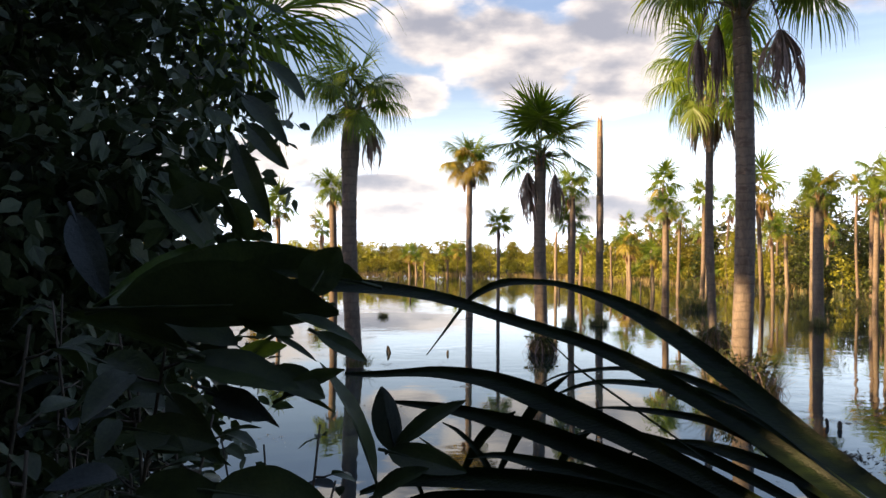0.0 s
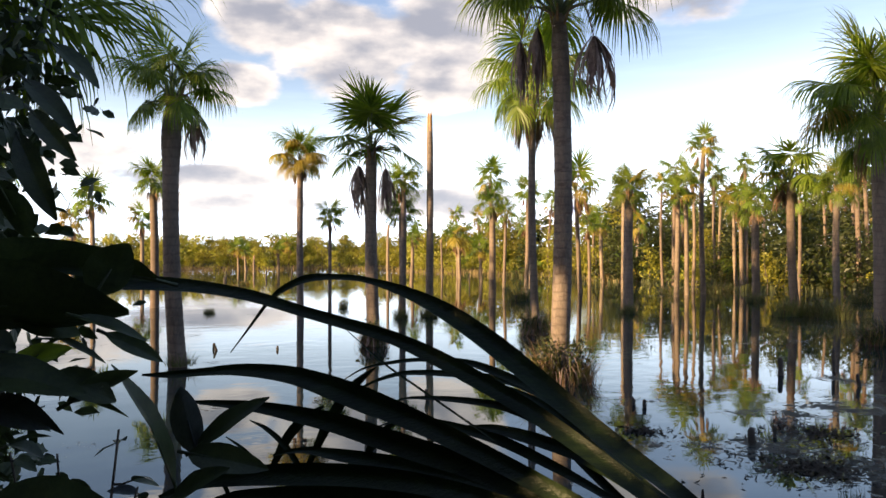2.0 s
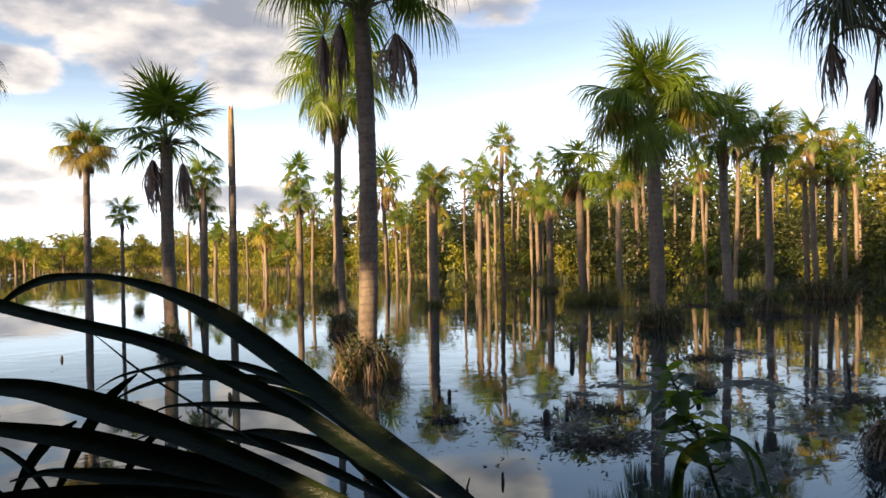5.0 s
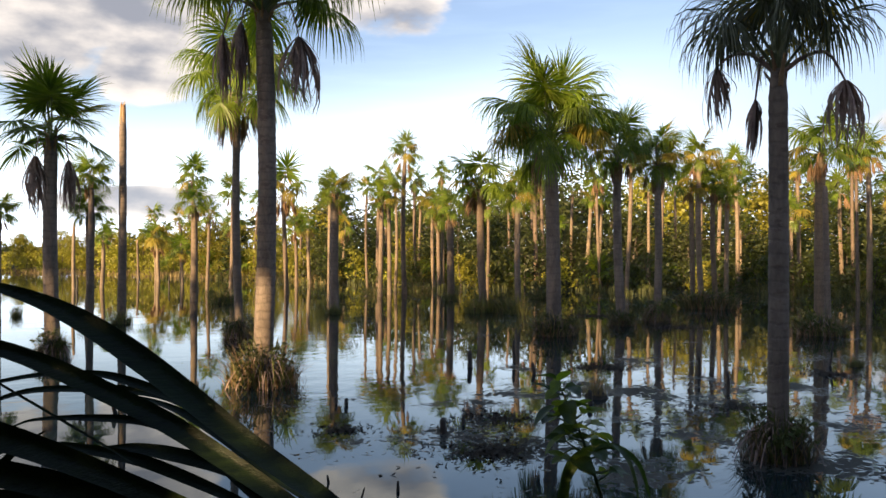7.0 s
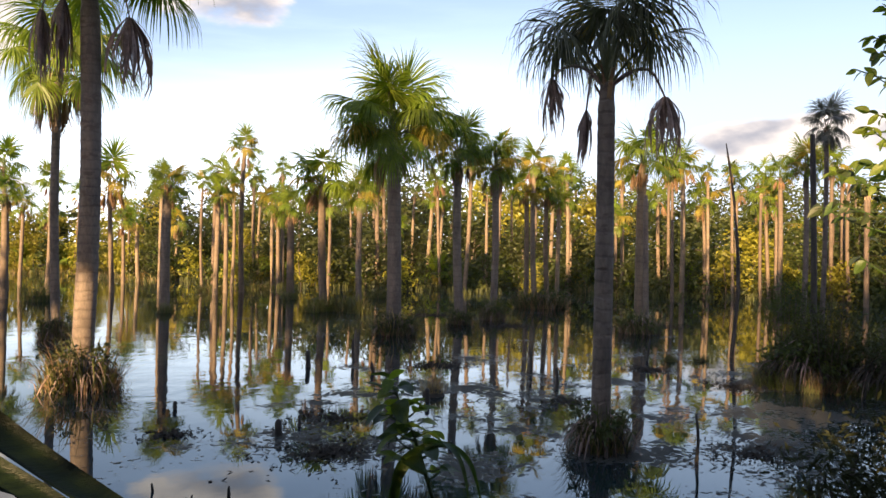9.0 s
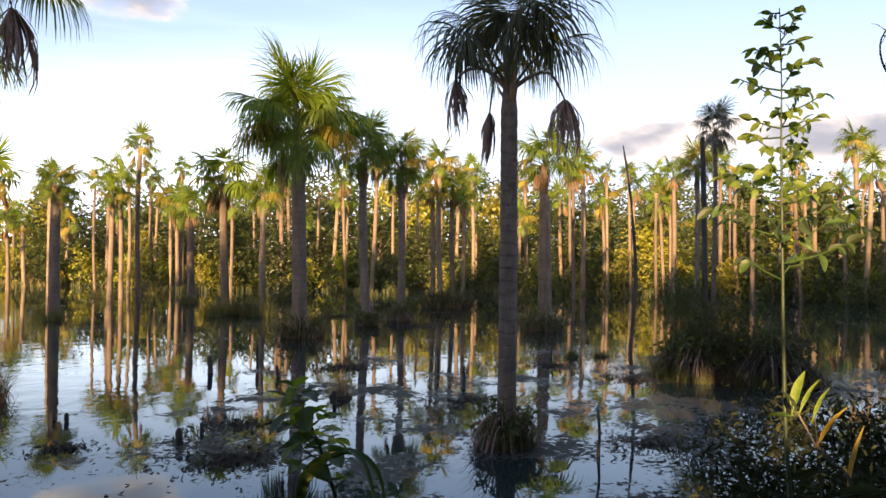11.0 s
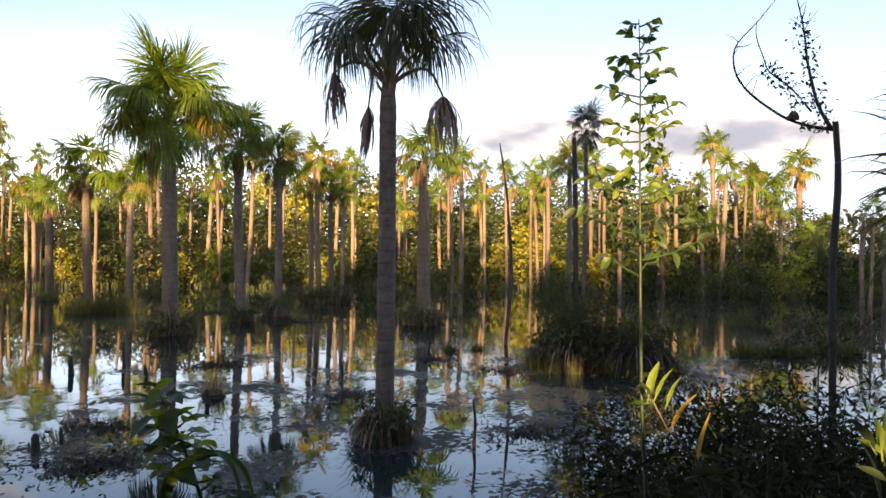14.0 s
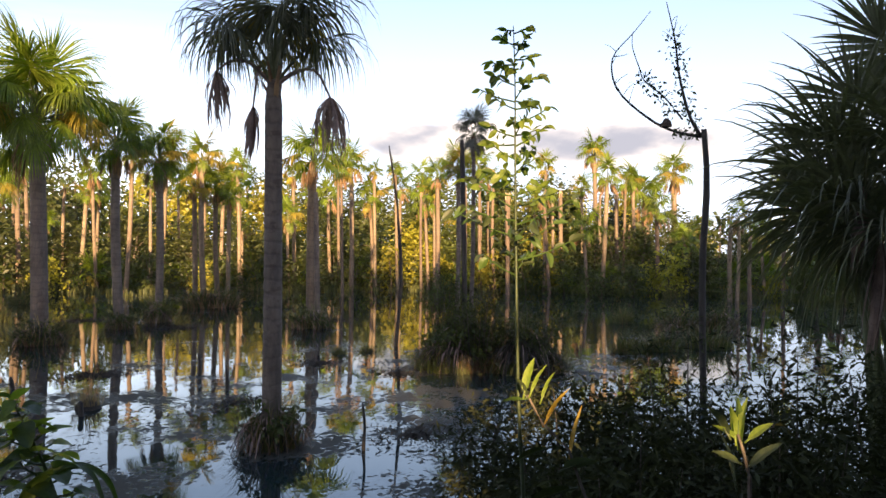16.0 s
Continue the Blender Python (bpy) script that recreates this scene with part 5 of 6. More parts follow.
tagged(nest, "small round brown termite nest on the bowed branch", "termite nest")


# ---- islet with dark thicket ----
def thicket(x, y, wide, high, seed, label, material, size=0.1, clusters=80, per=40, dry=0, slim=0.27):
    rng = random.Random(seed)
    root = placed(new("thicket"), pose(x, y, 0), label, "shrub", "thickets in the shallows")
    tips = []
    for i in range(22):
        a, q = i * 2.4, math.sqrt((i + 0.5) / 22)
        tip = np.array((math.cos(a) * q * wide, math.sin(a) * q * wide, high * rng.uniform(0.65, 1.0) * (1.05 - 0.4 * q)))
        foot = np.array((tip[0] * 0.35, tip[1] * 0.35, -0.6))
        line = smooth_line([foot, foot * 0.4 + tip * 0.6 + (0, 0, 0.1 * high), tip], 7)
        part("stem", mesh("stem", *tube(line, [0.02, 0.018, 0.015, 0.012, 0.009, 0.006, 0.003], 5), BARK), root)
        tips += [(p, 1.0) for p in line[2:]]
    while len(tips) < clusters:
        a, q = rng.uniform(0, 6.28), math.sqrt(rng.random())
        tips.append(((math.cos(a) * q * wide, math.sin(a) * q * wide, high * rng.uniform(0.1, 0.95) * (1.05 - 0.4 * q)), 1.0))
    part("foliage", mesh("foliage", *leaf_cloud(rng, tips, per, size, 0.13 * wide, 0.9, slim), material), root)
    if dry:
        for i in range(11):
            a = i * 0.571
            k = Matrix.Diagonal((0.75, 0.75, rng.uniform(0.7, 1.3), 1))
            near, tone = rng.uniform(0.55, 1.0) * wide, (SEDGE, GRASS, SEDGE, PALM_BROWN)[i % 4]
            part("dry_tuft" if i % 4 == 3 else "sedge", rng.choice(TUFT_DARK), root, pose(math.cos(a) * near, math.sin(a) * near, 0.05, 0, 0, i * 50) @ k, "", tone)
        part("dry_skirt", mesh("dry_skirt", *skirt(rng, wide * 1.1, 1.15, 70, 0.02), PALM_DEAD), root, None, "withered brown strips hanging to the water")
        part("rotten_skirt", mesh("rotten_skirt", *skirt(rng, wide * 1.1, 1.1, 230, 0.026), MUD), root, None, "dark rotten strips hanging to the water")
    return root


isle = (19.28, 6.72)
thicket(isle[0], isle[1], 1.0, 1.35, 1, "dark islet thicket with dry brown blades round its foot", FOREST, 0.12, 70, 30, 1)
thicket(isle[0] + 0.5, isle[1] + 0.7, 0.65, 3.1, 3, "tall thin dark bush on the islet", FOREST, 0.15, 110, 20, slim=0.09)
thicket(isle[0] - 0.2, isle[1] - 0.5, 0.8, 2.6, 4, "sparse dark bush on the islet", FOREST, 0.15, 110, 22, slim=0.09)
thicket(isle[0] + 0.2, isle[1] - 1.7, 0.95, 1.7, 2, "low dark bush beside the islet", FOREST, 0.11, 90, 34, 1, slim=0.16)
for i, (turn, far, wide, high) in enumerate([(-77, 7.2, 0.9, 1.15), (-80, 7.0, 1.15, 2.0), (-87, 7.6, 1.2, 2.1), (-94, 7.0, 1.3, 2.1), (-101, 6.6, 1.4, 2.2), (-77, 5.4, 0.8, 1.35), (-84, 5.2, 0.9, 1.85), (-93, 5.0, 1.0, 2.0), (-101, 4.8, 1.2, 2.1), (-76, 4.0, 0.75, 1.25), (-85, 3.9, 0.8, 1.6), (-94, 3.8, 0.85, 1.7)]):
    x, y = ways(turn, far)
    thicket(x, y, wide, high * 1.1, 20 + i, "fine-leaved dark shrub growing in the shallows", BUSH, 0.092, 180, 56, slim=0.13)


# ---- foreground plants on the bank ----
def strap(line_points, widths, n=40):
    """A long folded blade with a keel and fine ribs, as wide at each point as given."""
    line = smooth_line(line_points, n)
    rng = random.Random(int(abs(line_points[0][0]) * 1e3))
    turn0, turn1 = rng.uniform(-0.3, 0.3), rng.uniform(0.2, 0.6)
    verts, faces = [], []
    for i, c in enumerate(line):
        s = i / (n - 1)
        d = np.array(line[min(i + 1, n - 1)]) - np.array(line[max(i - 1, 0)])
        d /= np.linalg.norm(d)
        facing = np.array((0.15, -1.0, 0.5))
        across = np.cross(d, facing)
        across /= np.linalg.norm(across)
        normal = np.cross(across, d)
        roll = turn0 + turn1 * math.sin(5.0 * s + 2 * turn0)
        across, normal = across * math.cos(roll) + normal * math.sin(roll), normal * math.cos(roll) - across * math.sin(roll)
        w = float(np.interp(s, np.linspace(0, 1, len(widths)), widths)) / 2
        for u in (-1, -0.66, -0.33, 0, 0.33, 0.66, 1):
            crease = (0.5 * abs(u) + 0.07 * math.sin(u * 14 + 1)) * w
            verts.append(np.array(c) + across * u * w + normal * (crease + 0.03 * w * math.sin(11 * s + 3 * u)))
    for i in range(n - 1):
        for k in range(6):
            q = i * 7 + k
            faces.append((q, q + 1, q + 8, q + 7))
    return verts, faces


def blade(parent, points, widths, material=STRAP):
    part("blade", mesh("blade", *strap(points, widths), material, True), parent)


sheaf = placed(new("strap_leaf_plant"), pose(0, 0, 0), "dark plant with long arching strap leaves on the bank", "plant")
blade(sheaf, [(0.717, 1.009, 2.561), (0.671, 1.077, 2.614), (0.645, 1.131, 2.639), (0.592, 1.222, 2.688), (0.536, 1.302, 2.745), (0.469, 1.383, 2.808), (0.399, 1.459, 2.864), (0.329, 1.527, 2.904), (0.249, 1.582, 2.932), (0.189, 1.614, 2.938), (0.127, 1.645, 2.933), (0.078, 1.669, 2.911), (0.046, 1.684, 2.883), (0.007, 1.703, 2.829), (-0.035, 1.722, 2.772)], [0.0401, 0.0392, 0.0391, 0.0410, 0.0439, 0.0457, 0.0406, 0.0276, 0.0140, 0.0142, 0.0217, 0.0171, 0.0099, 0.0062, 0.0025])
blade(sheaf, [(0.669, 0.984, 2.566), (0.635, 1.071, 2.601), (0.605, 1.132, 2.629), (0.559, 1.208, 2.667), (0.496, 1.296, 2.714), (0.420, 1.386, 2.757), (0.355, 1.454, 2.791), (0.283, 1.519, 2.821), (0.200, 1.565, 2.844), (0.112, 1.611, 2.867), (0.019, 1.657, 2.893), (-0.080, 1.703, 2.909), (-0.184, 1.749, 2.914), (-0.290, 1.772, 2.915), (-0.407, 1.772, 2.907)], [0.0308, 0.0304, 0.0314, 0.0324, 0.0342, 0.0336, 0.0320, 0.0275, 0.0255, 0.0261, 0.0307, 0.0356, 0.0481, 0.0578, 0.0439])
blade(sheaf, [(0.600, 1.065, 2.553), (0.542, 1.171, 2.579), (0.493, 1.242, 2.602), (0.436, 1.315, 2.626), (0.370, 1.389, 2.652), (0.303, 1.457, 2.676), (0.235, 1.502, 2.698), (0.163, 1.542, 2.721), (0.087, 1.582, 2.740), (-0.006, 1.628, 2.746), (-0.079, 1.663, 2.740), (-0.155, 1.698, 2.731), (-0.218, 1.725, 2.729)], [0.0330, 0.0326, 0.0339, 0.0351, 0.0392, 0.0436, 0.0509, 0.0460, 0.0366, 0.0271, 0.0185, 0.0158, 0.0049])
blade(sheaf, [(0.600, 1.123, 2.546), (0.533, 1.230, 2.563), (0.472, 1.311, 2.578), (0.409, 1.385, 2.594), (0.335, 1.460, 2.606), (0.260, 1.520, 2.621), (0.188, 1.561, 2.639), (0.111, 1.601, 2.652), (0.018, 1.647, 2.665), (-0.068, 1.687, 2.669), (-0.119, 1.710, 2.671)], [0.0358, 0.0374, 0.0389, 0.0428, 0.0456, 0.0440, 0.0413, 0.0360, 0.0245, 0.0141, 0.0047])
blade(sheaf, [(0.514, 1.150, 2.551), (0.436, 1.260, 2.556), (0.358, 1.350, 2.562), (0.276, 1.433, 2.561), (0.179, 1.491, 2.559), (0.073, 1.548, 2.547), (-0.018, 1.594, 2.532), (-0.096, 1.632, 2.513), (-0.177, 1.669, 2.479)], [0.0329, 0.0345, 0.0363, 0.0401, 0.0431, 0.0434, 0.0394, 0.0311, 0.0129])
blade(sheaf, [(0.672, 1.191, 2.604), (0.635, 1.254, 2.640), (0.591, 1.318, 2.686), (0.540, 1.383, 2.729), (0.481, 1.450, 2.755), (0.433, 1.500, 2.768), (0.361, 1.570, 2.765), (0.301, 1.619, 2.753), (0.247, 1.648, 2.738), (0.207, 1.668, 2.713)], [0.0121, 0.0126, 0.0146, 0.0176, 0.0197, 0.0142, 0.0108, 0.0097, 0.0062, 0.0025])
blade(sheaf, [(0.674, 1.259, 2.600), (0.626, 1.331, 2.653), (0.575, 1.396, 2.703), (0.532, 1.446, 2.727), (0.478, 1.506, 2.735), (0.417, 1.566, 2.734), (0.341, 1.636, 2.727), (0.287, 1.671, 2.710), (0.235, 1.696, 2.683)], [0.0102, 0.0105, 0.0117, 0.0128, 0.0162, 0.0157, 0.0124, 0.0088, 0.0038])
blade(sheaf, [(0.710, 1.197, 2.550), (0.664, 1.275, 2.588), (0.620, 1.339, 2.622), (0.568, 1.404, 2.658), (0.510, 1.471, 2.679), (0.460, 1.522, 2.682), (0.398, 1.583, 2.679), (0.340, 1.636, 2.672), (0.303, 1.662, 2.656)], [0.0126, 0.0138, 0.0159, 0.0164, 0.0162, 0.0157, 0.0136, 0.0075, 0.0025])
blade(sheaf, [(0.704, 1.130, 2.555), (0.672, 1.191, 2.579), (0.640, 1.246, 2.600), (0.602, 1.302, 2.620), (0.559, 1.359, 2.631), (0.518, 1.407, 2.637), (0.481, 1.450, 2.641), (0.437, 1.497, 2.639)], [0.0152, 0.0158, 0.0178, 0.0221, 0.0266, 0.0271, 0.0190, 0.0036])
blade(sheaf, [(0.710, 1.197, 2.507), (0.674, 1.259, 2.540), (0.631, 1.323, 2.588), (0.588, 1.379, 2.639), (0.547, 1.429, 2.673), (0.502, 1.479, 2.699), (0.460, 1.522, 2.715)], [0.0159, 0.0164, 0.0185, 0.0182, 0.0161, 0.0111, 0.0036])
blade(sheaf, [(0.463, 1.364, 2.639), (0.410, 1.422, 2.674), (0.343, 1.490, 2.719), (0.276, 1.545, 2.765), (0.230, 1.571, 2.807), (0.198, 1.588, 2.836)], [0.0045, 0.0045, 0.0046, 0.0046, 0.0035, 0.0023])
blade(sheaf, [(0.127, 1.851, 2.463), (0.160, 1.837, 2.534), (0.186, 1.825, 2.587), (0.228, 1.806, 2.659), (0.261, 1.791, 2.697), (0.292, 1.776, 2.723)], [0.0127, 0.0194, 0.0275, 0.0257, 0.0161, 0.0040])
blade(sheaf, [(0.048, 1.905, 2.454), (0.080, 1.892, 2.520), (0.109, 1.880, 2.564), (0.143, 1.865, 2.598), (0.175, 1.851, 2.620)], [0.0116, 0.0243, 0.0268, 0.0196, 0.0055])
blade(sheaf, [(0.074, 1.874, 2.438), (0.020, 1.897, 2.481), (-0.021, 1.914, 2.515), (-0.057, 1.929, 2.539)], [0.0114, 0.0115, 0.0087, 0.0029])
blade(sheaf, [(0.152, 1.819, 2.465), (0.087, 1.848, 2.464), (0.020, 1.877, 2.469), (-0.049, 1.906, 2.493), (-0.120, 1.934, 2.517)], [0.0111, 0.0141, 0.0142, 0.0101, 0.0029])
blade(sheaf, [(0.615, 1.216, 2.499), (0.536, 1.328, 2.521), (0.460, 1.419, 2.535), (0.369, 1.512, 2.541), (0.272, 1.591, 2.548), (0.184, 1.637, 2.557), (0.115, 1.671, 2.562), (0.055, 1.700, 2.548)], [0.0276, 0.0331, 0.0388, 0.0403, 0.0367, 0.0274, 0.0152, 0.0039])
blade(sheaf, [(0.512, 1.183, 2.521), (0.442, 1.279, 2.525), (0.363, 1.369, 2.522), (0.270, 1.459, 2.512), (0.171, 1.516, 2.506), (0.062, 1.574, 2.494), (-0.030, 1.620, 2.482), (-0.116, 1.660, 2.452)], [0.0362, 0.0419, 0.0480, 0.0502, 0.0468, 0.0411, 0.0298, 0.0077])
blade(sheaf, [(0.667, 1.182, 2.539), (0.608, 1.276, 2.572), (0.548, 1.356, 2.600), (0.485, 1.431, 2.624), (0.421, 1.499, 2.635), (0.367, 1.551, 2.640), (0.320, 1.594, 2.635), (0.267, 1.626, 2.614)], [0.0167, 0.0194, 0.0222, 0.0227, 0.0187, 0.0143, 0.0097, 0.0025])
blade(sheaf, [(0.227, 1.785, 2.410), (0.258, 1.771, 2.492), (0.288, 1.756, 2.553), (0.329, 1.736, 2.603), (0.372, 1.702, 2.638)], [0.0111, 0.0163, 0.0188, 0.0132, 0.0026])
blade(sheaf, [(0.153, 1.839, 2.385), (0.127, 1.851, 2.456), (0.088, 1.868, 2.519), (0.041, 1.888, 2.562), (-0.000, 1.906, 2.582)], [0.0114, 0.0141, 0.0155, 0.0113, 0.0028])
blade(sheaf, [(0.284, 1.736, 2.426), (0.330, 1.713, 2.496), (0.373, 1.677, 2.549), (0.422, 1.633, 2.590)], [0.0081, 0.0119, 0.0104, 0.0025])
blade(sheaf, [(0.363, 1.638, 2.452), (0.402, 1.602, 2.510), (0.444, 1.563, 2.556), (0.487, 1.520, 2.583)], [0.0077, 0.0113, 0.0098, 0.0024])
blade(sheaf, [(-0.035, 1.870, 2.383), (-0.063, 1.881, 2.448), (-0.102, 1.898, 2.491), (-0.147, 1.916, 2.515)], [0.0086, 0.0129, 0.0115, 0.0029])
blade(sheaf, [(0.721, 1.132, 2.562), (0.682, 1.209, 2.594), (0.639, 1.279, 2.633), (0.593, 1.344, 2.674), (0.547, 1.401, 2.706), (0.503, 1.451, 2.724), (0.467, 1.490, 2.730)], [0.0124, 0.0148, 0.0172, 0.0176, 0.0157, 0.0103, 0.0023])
arch_plant = placed(new("arching_grass"), pose(0, 0, 0), "broad grass with arching green blades on the bank", "grass")
blade(arch_plant, [(1.496, 1.462, 2.268), (1.508, 1.451, 2.448), (1.523, 1.369, 2.524), (1.529, 1.291, 2.518), (1.548, 1.271, 2.466), (1.558, 1.260, 2.388)], [0.026, 0.028, 0.026, 0.022, 0.015, 0.003], LEAF_GREEN)
blade(arch_plant, [(1.485, 1.472, 2.309), (1.504, 1.455, 2.420), (1.543, 1.419, 2.490), (1.592, 1.370, 2.505), (1.631, 1.329, 2.465), (1.652, 1.304, 2.370)], [0.022, 0.024, 0.024, 0.02, 0.014, 0.003], LEAF_GREEN)


def leaf_plate(length, width, droop=0.0, n=9):
    """A broad leaf along +x: cupped across, with a sunken midrib and a stalk."""
    verts, faces = [], []
    for i in range(n):
        s = i / (n - 1)
        w = width / 2 * math.sin(math.pi * min(1.0, 0.04 + 0.95 * s**0.85)) ** 0.75
        z = droop * length * math.sin(s * math.pi * 0.5) * s * -2.0 + 0.05 * length * math.sin(math.pi * s)
        for u in (-1, -0.55, -0.06, 0.06, 0.55, 1):
            verts.append((s * length, u * w, z + 0.3 * w * abs(u) ** 1.5 - (0.03 * w if abs(u) < 0.1 else 0) + 0.05 * w * math.sin(14 * s + u)))
    for i in range(n - 1):
        for k in range(5):
            q = i * 6 + k
            faces.append((q, q + 1, q + 7, q + 6))
    return join((verts, faces), tube([(-0.16 * length, 0, -0.02 * length), (0, 0, 0), (0.5 * length, 0, verts[27][2] - 0.004)], [0.004, 0.0035, 0.0015], 5))


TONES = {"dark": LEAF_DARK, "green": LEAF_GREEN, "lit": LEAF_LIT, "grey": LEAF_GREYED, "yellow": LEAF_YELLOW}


def big_leaf(parent, base, tip, width, droop, tone):
    b, d = Vector(base), Vector(tip) - Vector(base)
    rng = random.Random(int(abs(base[0] * 1e3) + abs(base[2] * 1e3)))
    turn = d.to_track_quat("X", "Z").to_matrix().to_4x4()
    facing = Matrix.Rotation(radians(rng.uniform(35, 65) * rng.choice((1, 1, -1))), 4, "X")
    part("leaf", mesh("leaf", *leaf_plate(d.length, width, droop), TONES[tone], True), parent, Matrix.Translation(b) @ turn @ facing)


front_plant = placed(new("broadleaf_plant"), pose(0, 0, 0), "dark plant with large glossy oval leaves beside the lookout", "plant")
big_leaf(front_plant, (-0.575, 1.385, 2.899), (-0.186, 1.388, 2.890), 0.165, 0.00, 'dark')
big_leaf(front_plant, (-0.471, 1.424, 2.798), (-0.263, 1.426, 2.746), 0.080, 0.00, 'dark')
big_leaf(front_plant, (-0.437, 1.487, 2.724), (-0.329, 1.464, 2.684), 0.060, 0.02, 'grey')
big_leaf(front_plant, (-0.467, 1.478, 2.817), (-0.354, 1.458, 2.740), 0.070, 0.00, 'dark')
big_leaf(front_plant, (-0.324, 1.465, 2.777), (-0.225, 1.483, 2.720), 0.060, 0.00, 'dark')
big_leaf(front_plant, (-0.303, 1.469, 2.723), (-0.188, 1.488, 2.774), 0.050, 0.00, 'dark')
big_leaf(front_plant, (-0.241, 1.480, 2.845), (-0.145, 1.493, 2.789), 0.035, 0.00, 'dark')
big_leaf(front_plant, (-0.385, 1.450, 2.879), (-0.283, 1.473, 2.845), 0.060, 0.00, 'dark')
big_leaf(front_plant, (-0.533, 1.509, 2.962), (-0.398, 1.498, 2.919), 0.090, 0.00, 'dark')
big_leaf(front_plant, (-0.552, 1.502, 2.874), (-0.397, 1.498, 2.820), 0.090, 0.00, 'dark')
big_leaf(front_plant, (-0.599, 1.430, 2.901), (-0.242, 1.480, 2.974), 0.120, -0.05, 'dark')
big_leaf(front_plant, (-0.244, 1.399, 2.920), (-0.186, 1.388, 3.009), 0.080, 0.00, 'dark')
big_leaf(front_plant, (-0.157, 1.492, 2.942), (-0.400, 1.446, 2.985), 0.090, 0.05, 'dark')
big_leaf(front_plant, (-0.632, 1.470, 2.914), (-0.453, 1.535, 3.024), 0.035, 0.00, 'green')
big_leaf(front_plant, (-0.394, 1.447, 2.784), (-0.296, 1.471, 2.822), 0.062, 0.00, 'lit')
big_leaf(front_plant, (-0.446, 1.536, 2.771), (-0.473, 1.529, 2.856), 0.060, 0.00, 'grey')
big_leaf(front_plant, (-0.431, 1.541, 2.759), (-0.209, 1.485, 2.682), 0.060, -0.02, 'dark')
big_leaf(front_plant, (-0.462, 1.532, 2.727), (-0.303, 1.469, 2.674), 0.050, 0.03, 'grey')
big_leaf(front_plant, (-0.137, 1.594, 2.531), (-0.233, 1.532, 2.784), 0.065, 0.02, 'dark')
big_leaf(front_plant, (-0.099, 1.647, 2.576), (-0.126, 1.595, 2.723), 0.065, 0.00, 'grey')
big_leaf(front_plant, (-0.099, 1.647, 2.588), (0.053, 1.599, 2.691), 0.050, -0.02, 'dark')
big_leaf(front_plant, (-0.108, 1.596, 2.589), (0.052, 1.499, 2.571), 0.060, -0.03, 'dark')
big_leaf(front_plant, (-0.142, 1.594, 2.497), (-0.025, 1.500, 2.581), 0.050, 0.00, 'dark')
big_leaf(front_plant, (-0.394, 1.343, 2.584), (-0.180, 1.287, 2.570), 0.100, -0.04, 'dark')
big_leaf(front_plant, (-0.552, 1.395, 2.558), (-0.358, 1.354, 2.547), 0.110, 0.02, 'dark')
big_leaf(front_plant, (-0.532, 1.509, 2.720), (-0.413, 1.442, 2.606), 0.060, 0.02, 'dark')
big_leaf(front_plant, (-0.685, 1.556, 2.778), (-0.542, 1.506, 2.731), 0.090, 0.02, 'dark')
big_leaf(front_plant, (-0.471, 1.424, 2.819), (-0.697, 1.440, 2.879), 0.090, 0.00, 'dark')
big_leaf(front_plant, (-0.776, 1.624, 3.077), (-0.676, 1.560, 2.903), 0.070, 0.00, 'grey')
big_leaf(front_plant, (-0.484, 1.525, 3.073), (-0.534, 1.508, 3.160), 0.060, 0.00, 'dark')
big_leaf(front_plant, (-0.433, 1.540, 3.108), (-0.390, 1.552, 3.018), 0.060, 0.00, 'dark')
big_leaf(front_plant, (-0.464, 1.739, 3.236), (-0.369, 1.660, 3.056), 0.060, 0.00, 'dark')
big_leaf(front_plant, (-0.487, 1.733, 3.261), (-0.439, 1.746, 3.122), 0.050, 0.00, 'dark')
big_leaf(front_plant, (-0.440, 1.745, 3.288), (-0.334, 1.667, 3.178), 0.045, 0.00, 'dark')
big_leaf(front_plant, (-0.477, 1.839, 3.371), (-0.354, 1.765, 3.240), 0.050, 0.00, 'dark')
big_leaf(front_plant, (-0.534, 1.508, 3.072), (-0.422, 1.543, 3.119), 0.080, 0.00, 'dark')
big_leaf(front_plant, (-0.553, 1.501, 3.104), (-0.453, 1.535, 2.995), 0.080, 0.00, 'dark')
big_leaf(front_plant, (-0.449, 1.949, 3.479), (-0.353, 1.969, 3.383), 0.060, 0.00, 'dark')
big_leaf(front_plant, (-0.589, 1.488, 2.658), (-0.413, 1.442, 2.638), 0.080, -0.02, 'dark')
big_leaf(front_plant, (-0.374, 1.453, 2.794), (-0.294, 1.471, 2.856), 0.012, 0.00, 'dark')
big_leaf(front_plant, (-0.324, 1.465, 2.846), (-0.241, 1.480, 2.791), 0.016, 0.00, 'dark')
big_leaf(front_plant, (-0.265, 1.375, 2.886), (-0.156, 1.391, 2.844), 0.030, 0.02, 'dark')
yellow_plant = placed(new("yellowing_plant"), pose(0, 0, 0), "leaning bank plant with yellow and green sunlit leaves", "plant", "yellowing bank plants")
woody("stem", yellow_plant, [(2.527, 0.165, 1.086), (2.699, 0.421, 2.220), (2.770, 0.582, 2.433), (2.758, 0.631, 2.527)
], 0.006, 0.0035, 10, 6, BARK)
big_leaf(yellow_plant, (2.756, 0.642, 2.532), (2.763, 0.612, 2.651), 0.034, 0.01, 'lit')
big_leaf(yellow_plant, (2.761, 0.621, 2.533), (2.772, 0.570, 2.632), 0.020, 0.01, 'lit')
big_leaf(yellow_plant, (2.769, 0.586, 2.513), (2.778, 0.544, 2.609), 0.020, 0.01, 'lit')
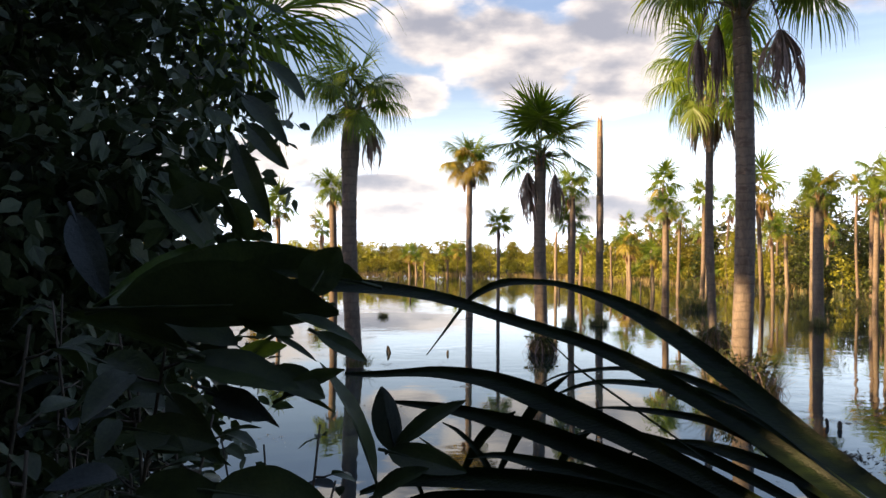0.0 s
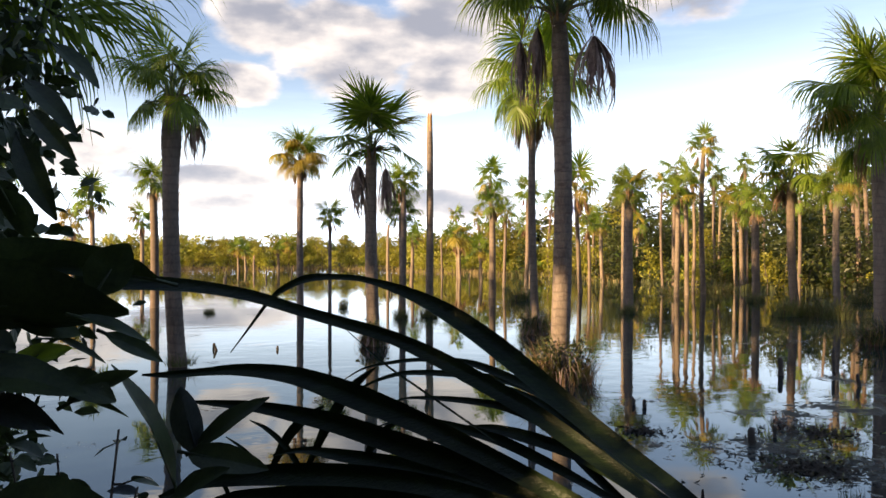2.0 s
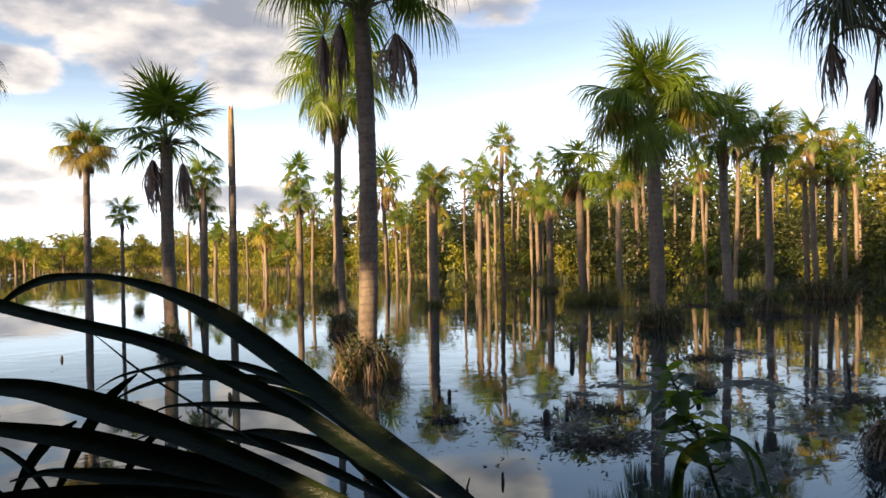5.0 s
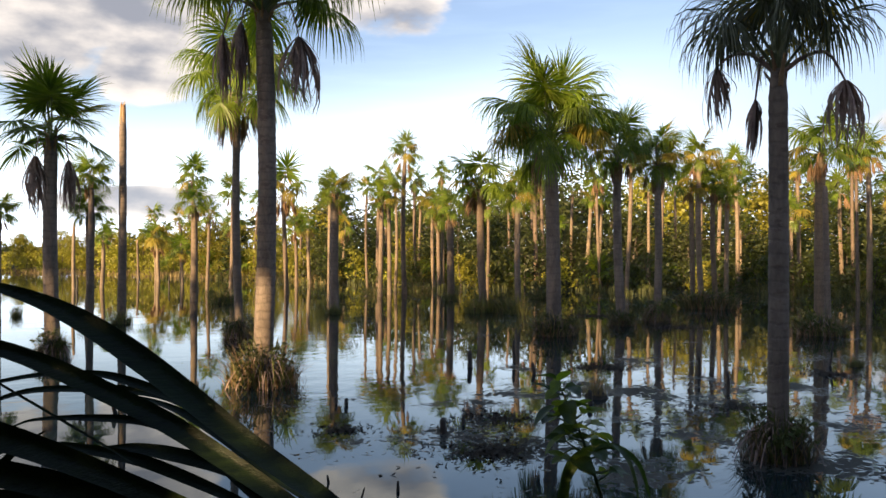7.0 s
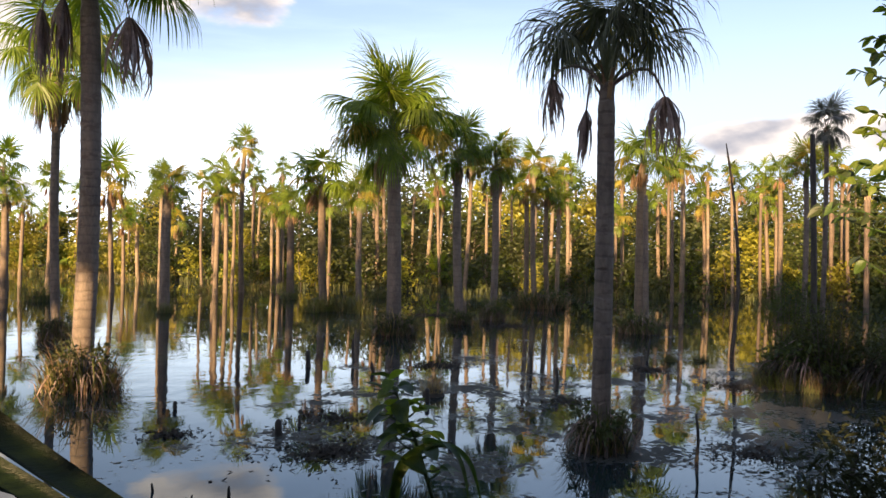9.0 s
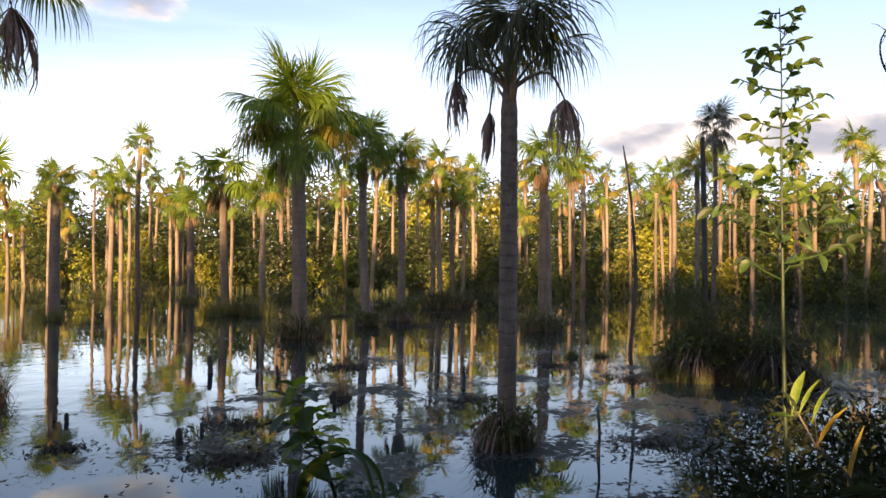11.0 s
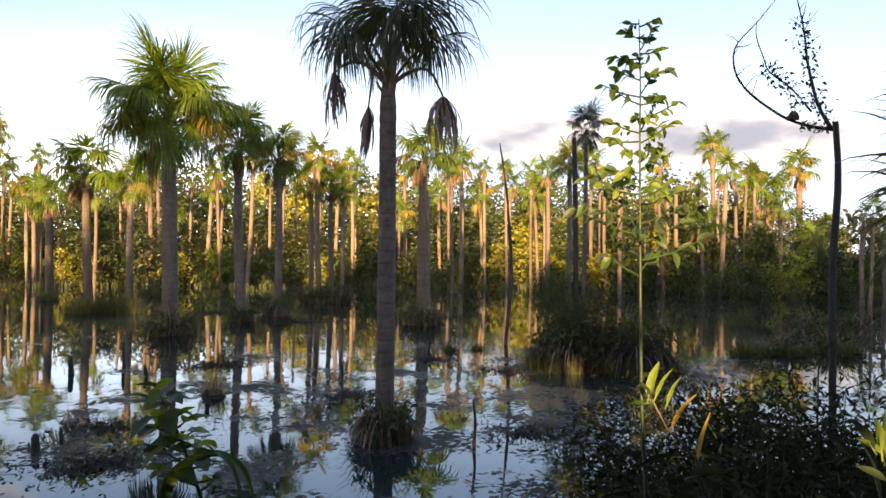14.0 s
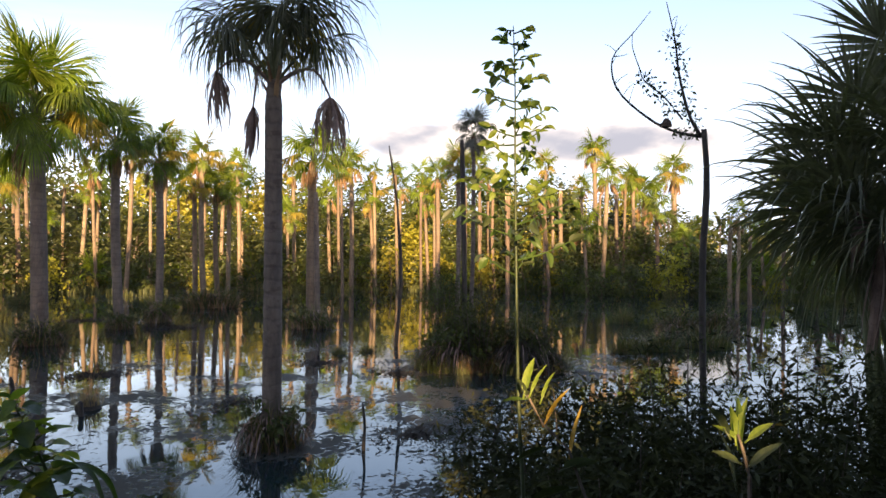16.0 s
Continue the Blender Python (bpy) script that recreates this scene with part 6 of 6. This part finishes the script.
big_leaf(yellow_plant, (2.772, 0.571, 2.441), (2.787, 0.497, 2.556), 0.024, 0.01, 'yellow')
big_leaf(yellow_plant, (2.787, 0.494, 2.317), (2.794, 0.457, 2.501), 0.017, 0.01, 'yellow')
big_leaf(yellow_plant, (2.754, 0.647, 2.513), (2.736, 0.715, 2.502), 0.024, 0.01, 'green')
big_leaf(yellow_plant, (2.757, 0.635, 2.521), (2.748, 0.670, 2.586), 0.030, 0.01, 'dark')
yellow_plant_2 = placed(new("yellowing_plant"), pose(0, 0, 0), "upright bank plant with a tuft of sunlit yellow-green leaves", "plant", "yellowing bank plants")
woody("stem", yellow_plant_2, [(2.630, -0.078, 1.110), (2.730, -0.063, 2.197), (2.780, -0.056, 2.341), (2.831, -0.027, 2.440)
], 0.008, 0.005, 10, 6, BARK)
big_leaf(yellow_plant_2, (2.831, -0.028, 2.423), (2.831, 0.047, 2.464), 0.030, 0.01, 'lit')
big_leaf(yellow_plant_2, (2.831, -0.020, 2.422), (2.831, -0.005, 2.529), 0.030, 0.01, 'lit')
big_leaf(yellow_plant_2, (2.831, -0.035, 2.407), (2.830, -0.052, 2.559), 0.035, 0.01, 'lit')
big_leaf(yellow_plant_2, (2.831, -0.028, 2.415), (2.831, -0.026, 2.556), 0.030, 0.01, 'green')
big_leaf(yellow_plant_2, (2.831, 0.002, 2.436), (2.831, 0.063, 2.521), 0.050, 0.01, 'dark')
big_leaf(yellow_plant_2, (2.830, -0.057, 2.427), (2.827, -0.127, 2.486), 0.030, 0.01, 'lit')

big_leaf(yellow_plant_2, (2.80, -0.030, 2.36), (2.76, 0.045, 2.40), 0.028, 0.02, 'dark')
big_leaf(yellow_plant_2, (2.80, -0.060, 2.35), (2.78, -0.150, 2.44), 0.035, 0.02, 'dark')
big_leaf(yellow_plant_2, (2.78, -0.090, 2.24), (2.70, -0.210, 2.26), 0.06, 0.03, 'dark')
big_leaf(yellow_plant_2, (2.80, -0.020, 2.30), (2.85, 0.040, 2.46), 0.035, 0.0, 'dark')
big_leaf(yellow_plant, (2.74, 0.560, 2.36), (2.68, 0.660, 2.32), 0.035, 0.02, 'dark')
big_leaf(yellow_plant, (2.73, 0.500, 2.30), (2.66, 0.380, 2.36), 0.05, 0.02, 'dark')
big_leaf(yellow_plant, (2.72, 0.480, 2.24), (2.60, 0.620, 2.20), 0.06, 0.03, 'dark')

rng_front = random.Random(77)
ROUND = [mesh("round_leaf", *leaf_plate(1.0, w, d, 7), LEAF_LIT, True) for w, d in ((0.55, 0.12), (0.62, 0.2), (0.48, 0.05))]
SMALL = [mesh("small_leaf", *leaf_plate(1.0, w, d, 7), LEAF_DARK, True) for w, d in ((0.4, 0.1), (0.48, 0.18), (0.34, 0.06))]


def leafy_stem(parent, points, r0, size, count, start=0.2, material=LEAF_DARK, others=(), lift=25, twig=0.0, stem_material=None, cluster=2, split=False, shapes=SMALL):
    """A stem with single leaves set round it, some on short side twigs."""
    line = smooth_line(points, 16)
    wood = tube(line, [r0 * (1 - 0.65 * i / 15) for i in range(16)], 6)
    for i in range(count):
        s = start + (1 - start) * (i + rng_front.uniform(0, 0.8)) / count
        k0 = min(14, int(s * 15))
        p = np.array(line[k0]) + (s * 15 - k0) * (np.array(line[k0 + 1]) - np.array(line[k0]))
        turn = i * 137.5 + rng_front.uniform(-25, 25)
        if twig:
            out = twig * rng_front.uniform(0.3, 1.0) * (1.15 - (0.8 if cluster < 4 else 0.55) * s)
            foot = p
            q = p + np.array((math.cos(radians(turn)) * out, math.sin(radians(turn)) * out, out * rng_front.uniform(0.1, 0.55)))
            side_twig = tube([p, (p + q) / 2 - (0, 0, out * 0.06), q], [0.0035, 0.003, 0.002], 4)
            if split:
                part("twig", mesh("twig", *side_twig, stem_material or BARK), parent)
            else:
                wood = join(wood, side_twig)
            p = q
        for k in range(cluster if twig else 1):
            l = size * rng_front.uniform(0.65, 1.2)
            tone = rng_front.choice(others) if others and rng_front.random() < 0.45 else material
            if cluster > 3:
                p = foot + (q - foot) * (0.3 + 0.7 * k / (cluster - 1))
            swing = k * 75 if cluster == 2 else (-55, 60, -48, 52, -42, 38, 0)[k]
            m = Matrix.Translation(p) @ pose(0, 0, 0, rng_front.uniform(-40, 40), -rng_front.uniform(lift - 45, lift + 20), turn + swing) @ Matrix.Diagonal((l, l, l, 1))
            part("leaf", rng_front.choice(shapes), parent, m, "", tone)
    part("stem", mesh("stem", *wood, stem_material or BARK, True), parent)


sapling = placed(new("sapling"), pose(0, 0, 0), "slim upright sapling with small green leaves, tinted sunlit towards the top", "sapling")
stem_line = smooth_line([(2.715, 0.597, 0.745), (2.805, 0.650, 2.039), (2.848, 0.682, 2.402), (2.846, 0.693, 2.708), (2.845, 0.698, 2.938), (2.843, 0.702, 3.150), (2.842, 0.706, 3.361), (2.842, 0.708, 3.572), (2.840, 0.716, 3.792)
], 40)
part("stem", mesh("stem", *tube(stem_line, [0.0085 - 0.00018 * i for i in range(40)], 6), LEAF_DARK, True), sapling)


def branchlet(parent, foot, turn, reach, rise, size, count, tones):
    """A thin side twig with leaves in two rows, thickest towards its tip."""
    a = radians(turn)
    tip = foot + np.array((math.cos(a) * reach, math.sin(a) * reach, reach * rise))
    line = smooth_line([foot, (foot + tip) / 2 - (0, 0, 0.05 * reach), tip], 8)
    twig = part("twig", mesh("twig", *tube(line, [0.0032 - 0.0002 * k for k in range(8)], 4), LEAF_GREEN), parent)
    for k in range(count):
        s = 0.25 + 0.75 * ((k + 0.7) / count) ** 0.8
        p = np.array(line[min(7, int(s * 7.99))])
        l = size * rng_front.uniform(0.7, 1.2)
        swing = (60 if k % 2 else -60) * (1.2 - s) * rng_front.uniform(0.6, 1.4)
        tone = rng_front.choice(tones)
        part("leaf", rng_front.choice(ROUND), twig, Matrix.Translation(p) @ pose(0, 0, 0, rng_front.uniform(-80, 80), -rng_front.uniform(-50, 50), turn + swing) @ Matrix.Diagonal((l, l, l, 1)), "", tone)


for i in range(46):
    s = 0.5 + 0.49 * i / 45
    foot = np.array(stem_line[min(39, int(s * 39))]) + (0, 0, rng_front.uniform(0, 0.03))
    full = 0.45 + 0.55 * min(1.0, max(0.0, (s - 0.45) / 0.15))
    # sunlight put into the colour: bright leaves above, dark ones below
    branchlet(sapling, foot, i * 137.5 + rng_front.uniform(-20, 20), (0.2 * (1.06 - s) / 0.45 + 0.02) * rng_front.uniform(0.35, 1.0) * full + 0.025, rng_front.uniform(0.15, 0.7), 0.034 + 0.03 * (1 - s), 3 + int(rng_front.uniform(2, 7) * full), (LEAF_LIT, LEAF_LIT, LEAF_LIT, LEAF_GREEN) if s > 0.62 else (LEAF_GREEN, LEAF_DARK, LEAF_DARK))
sprout = placed(new("sprout"), pose(0, 0, 0), "small green sprout with round leaves on the bank", "plant")
# mostly the sunlit tint, in place of light that the sprout lacks here
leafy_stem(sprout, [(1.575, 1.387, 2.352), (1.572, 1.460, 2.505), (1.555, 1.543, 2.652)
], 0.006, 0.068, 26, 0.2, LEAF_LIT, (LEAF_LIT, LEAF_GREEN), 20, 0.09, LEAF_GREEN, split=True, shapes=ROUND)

# shrubs on the bank at the left of the lookout
for i, (turn, far, top, count, size) in enumerate([(26, 1.9, 2.85, 34, 0.123), (20, 2.0, 2.75, 30, 0.115), (31, 1.7, 2.70, 30, 0.131), (14, 2.1, 2.45, 28, 0.082), (17, 2.3, 2.85, 30, 0.107), (23, 2.4, 2.85, 36, 0.115), (29, 2.2, 2.85, 36, 0.123), (11, 2.3, 2.45, 26, 0.0656), (34, 1.8, 2.85, 34, 0.131), (18, 1.7, 2.30, 26, 0.107), (25, 1.6, 2.25, 26, 0.123), (32, 1.5, 2.20, 26, 0.131), (15, 1.9, 2.35, 28, 0.0738), (13, 1.95, 2.55, 27, 0.075), (16.5, 2.1, 2.62, 28, 0.08), (10.5, 2.25, 2.4, 24, 0.07), (27, 2.8, 2.85, 30, 0.0984), (36, 2.1, 2.60, 30, 0.115)]):
    bush = placed(new("bank_shrub"), pose(0, 0, 0), "dark shaded shrub with oval leaves on the bank", "shrub", "bank shrubs")
    x, y = ways(turn, far)
    for k in range(3):
        dx, dy = rng_front.uniform(-0.32, 0.32), rng_front.uniform(-0.3, 0.3)
        h = top - 0.25 * k
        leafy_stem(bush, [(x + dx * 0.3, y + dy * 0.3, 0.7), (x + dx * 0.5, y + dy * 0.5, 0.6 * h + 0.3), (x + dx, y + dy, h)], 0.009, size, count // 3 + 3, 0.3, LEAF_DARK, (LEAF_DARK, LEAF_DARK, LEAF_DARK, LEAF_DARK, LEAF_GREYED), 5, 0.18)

# near tree with small leaves that hangs over the bank
left_tree = placed(new("bank_tree"), pose(0, 0, 0), "dark shaded bank tree with a dense crown of small leaves", "tree")
tx, ty = ways(31, 4.6)
_, tree_line = woody("trunk", left_tree, [(tx, ty, 0.2), (tx + 0.1, ty, 2.0), (tx + 0.2, ty - 0.1, 3.8), (tx + 0.1, ty, 5.8)], 0.12, 0.05, 16, 9)
ends = []
for i in range(300):
    turn = 15.5 + 26 * rng_front.random() ** 0.8
    rise = rng_front.uniform(-9, 26)
    if turn < 19 + 2.5 * math.sin(rise * 0.5) and rise < 7:
        continue
    far = rng_front.uniform(3.8, 5.6)
    x, y = ways(turn, far)
    ends.append(((x, y, 3.0 + far * math.tan(radians(rise))), 1.0))
for i in range(230):
    turn, far = 16.8 + 24 * rng_front.random() ** 0.85, rng_front.uniform(3.4, 4.4)
    x, y = ways(turn, far)
    ends.append(((x, y, 3.0 - far * math.tan(radians(rng_front.uniform(-9, 17)))), 1.0))
for i in range(0, len(ends), 9):
    e = np.array(ends[i][0])
    s = np.array(tree_line[min(15, max(2, int(15 * (e[2] - 0.6) / 5.5)))])
    woody("limb", left_tree, [s, (s + e) / 2 + (0, 0, 0.12), e], 0.022, 0.005, 8, 5)
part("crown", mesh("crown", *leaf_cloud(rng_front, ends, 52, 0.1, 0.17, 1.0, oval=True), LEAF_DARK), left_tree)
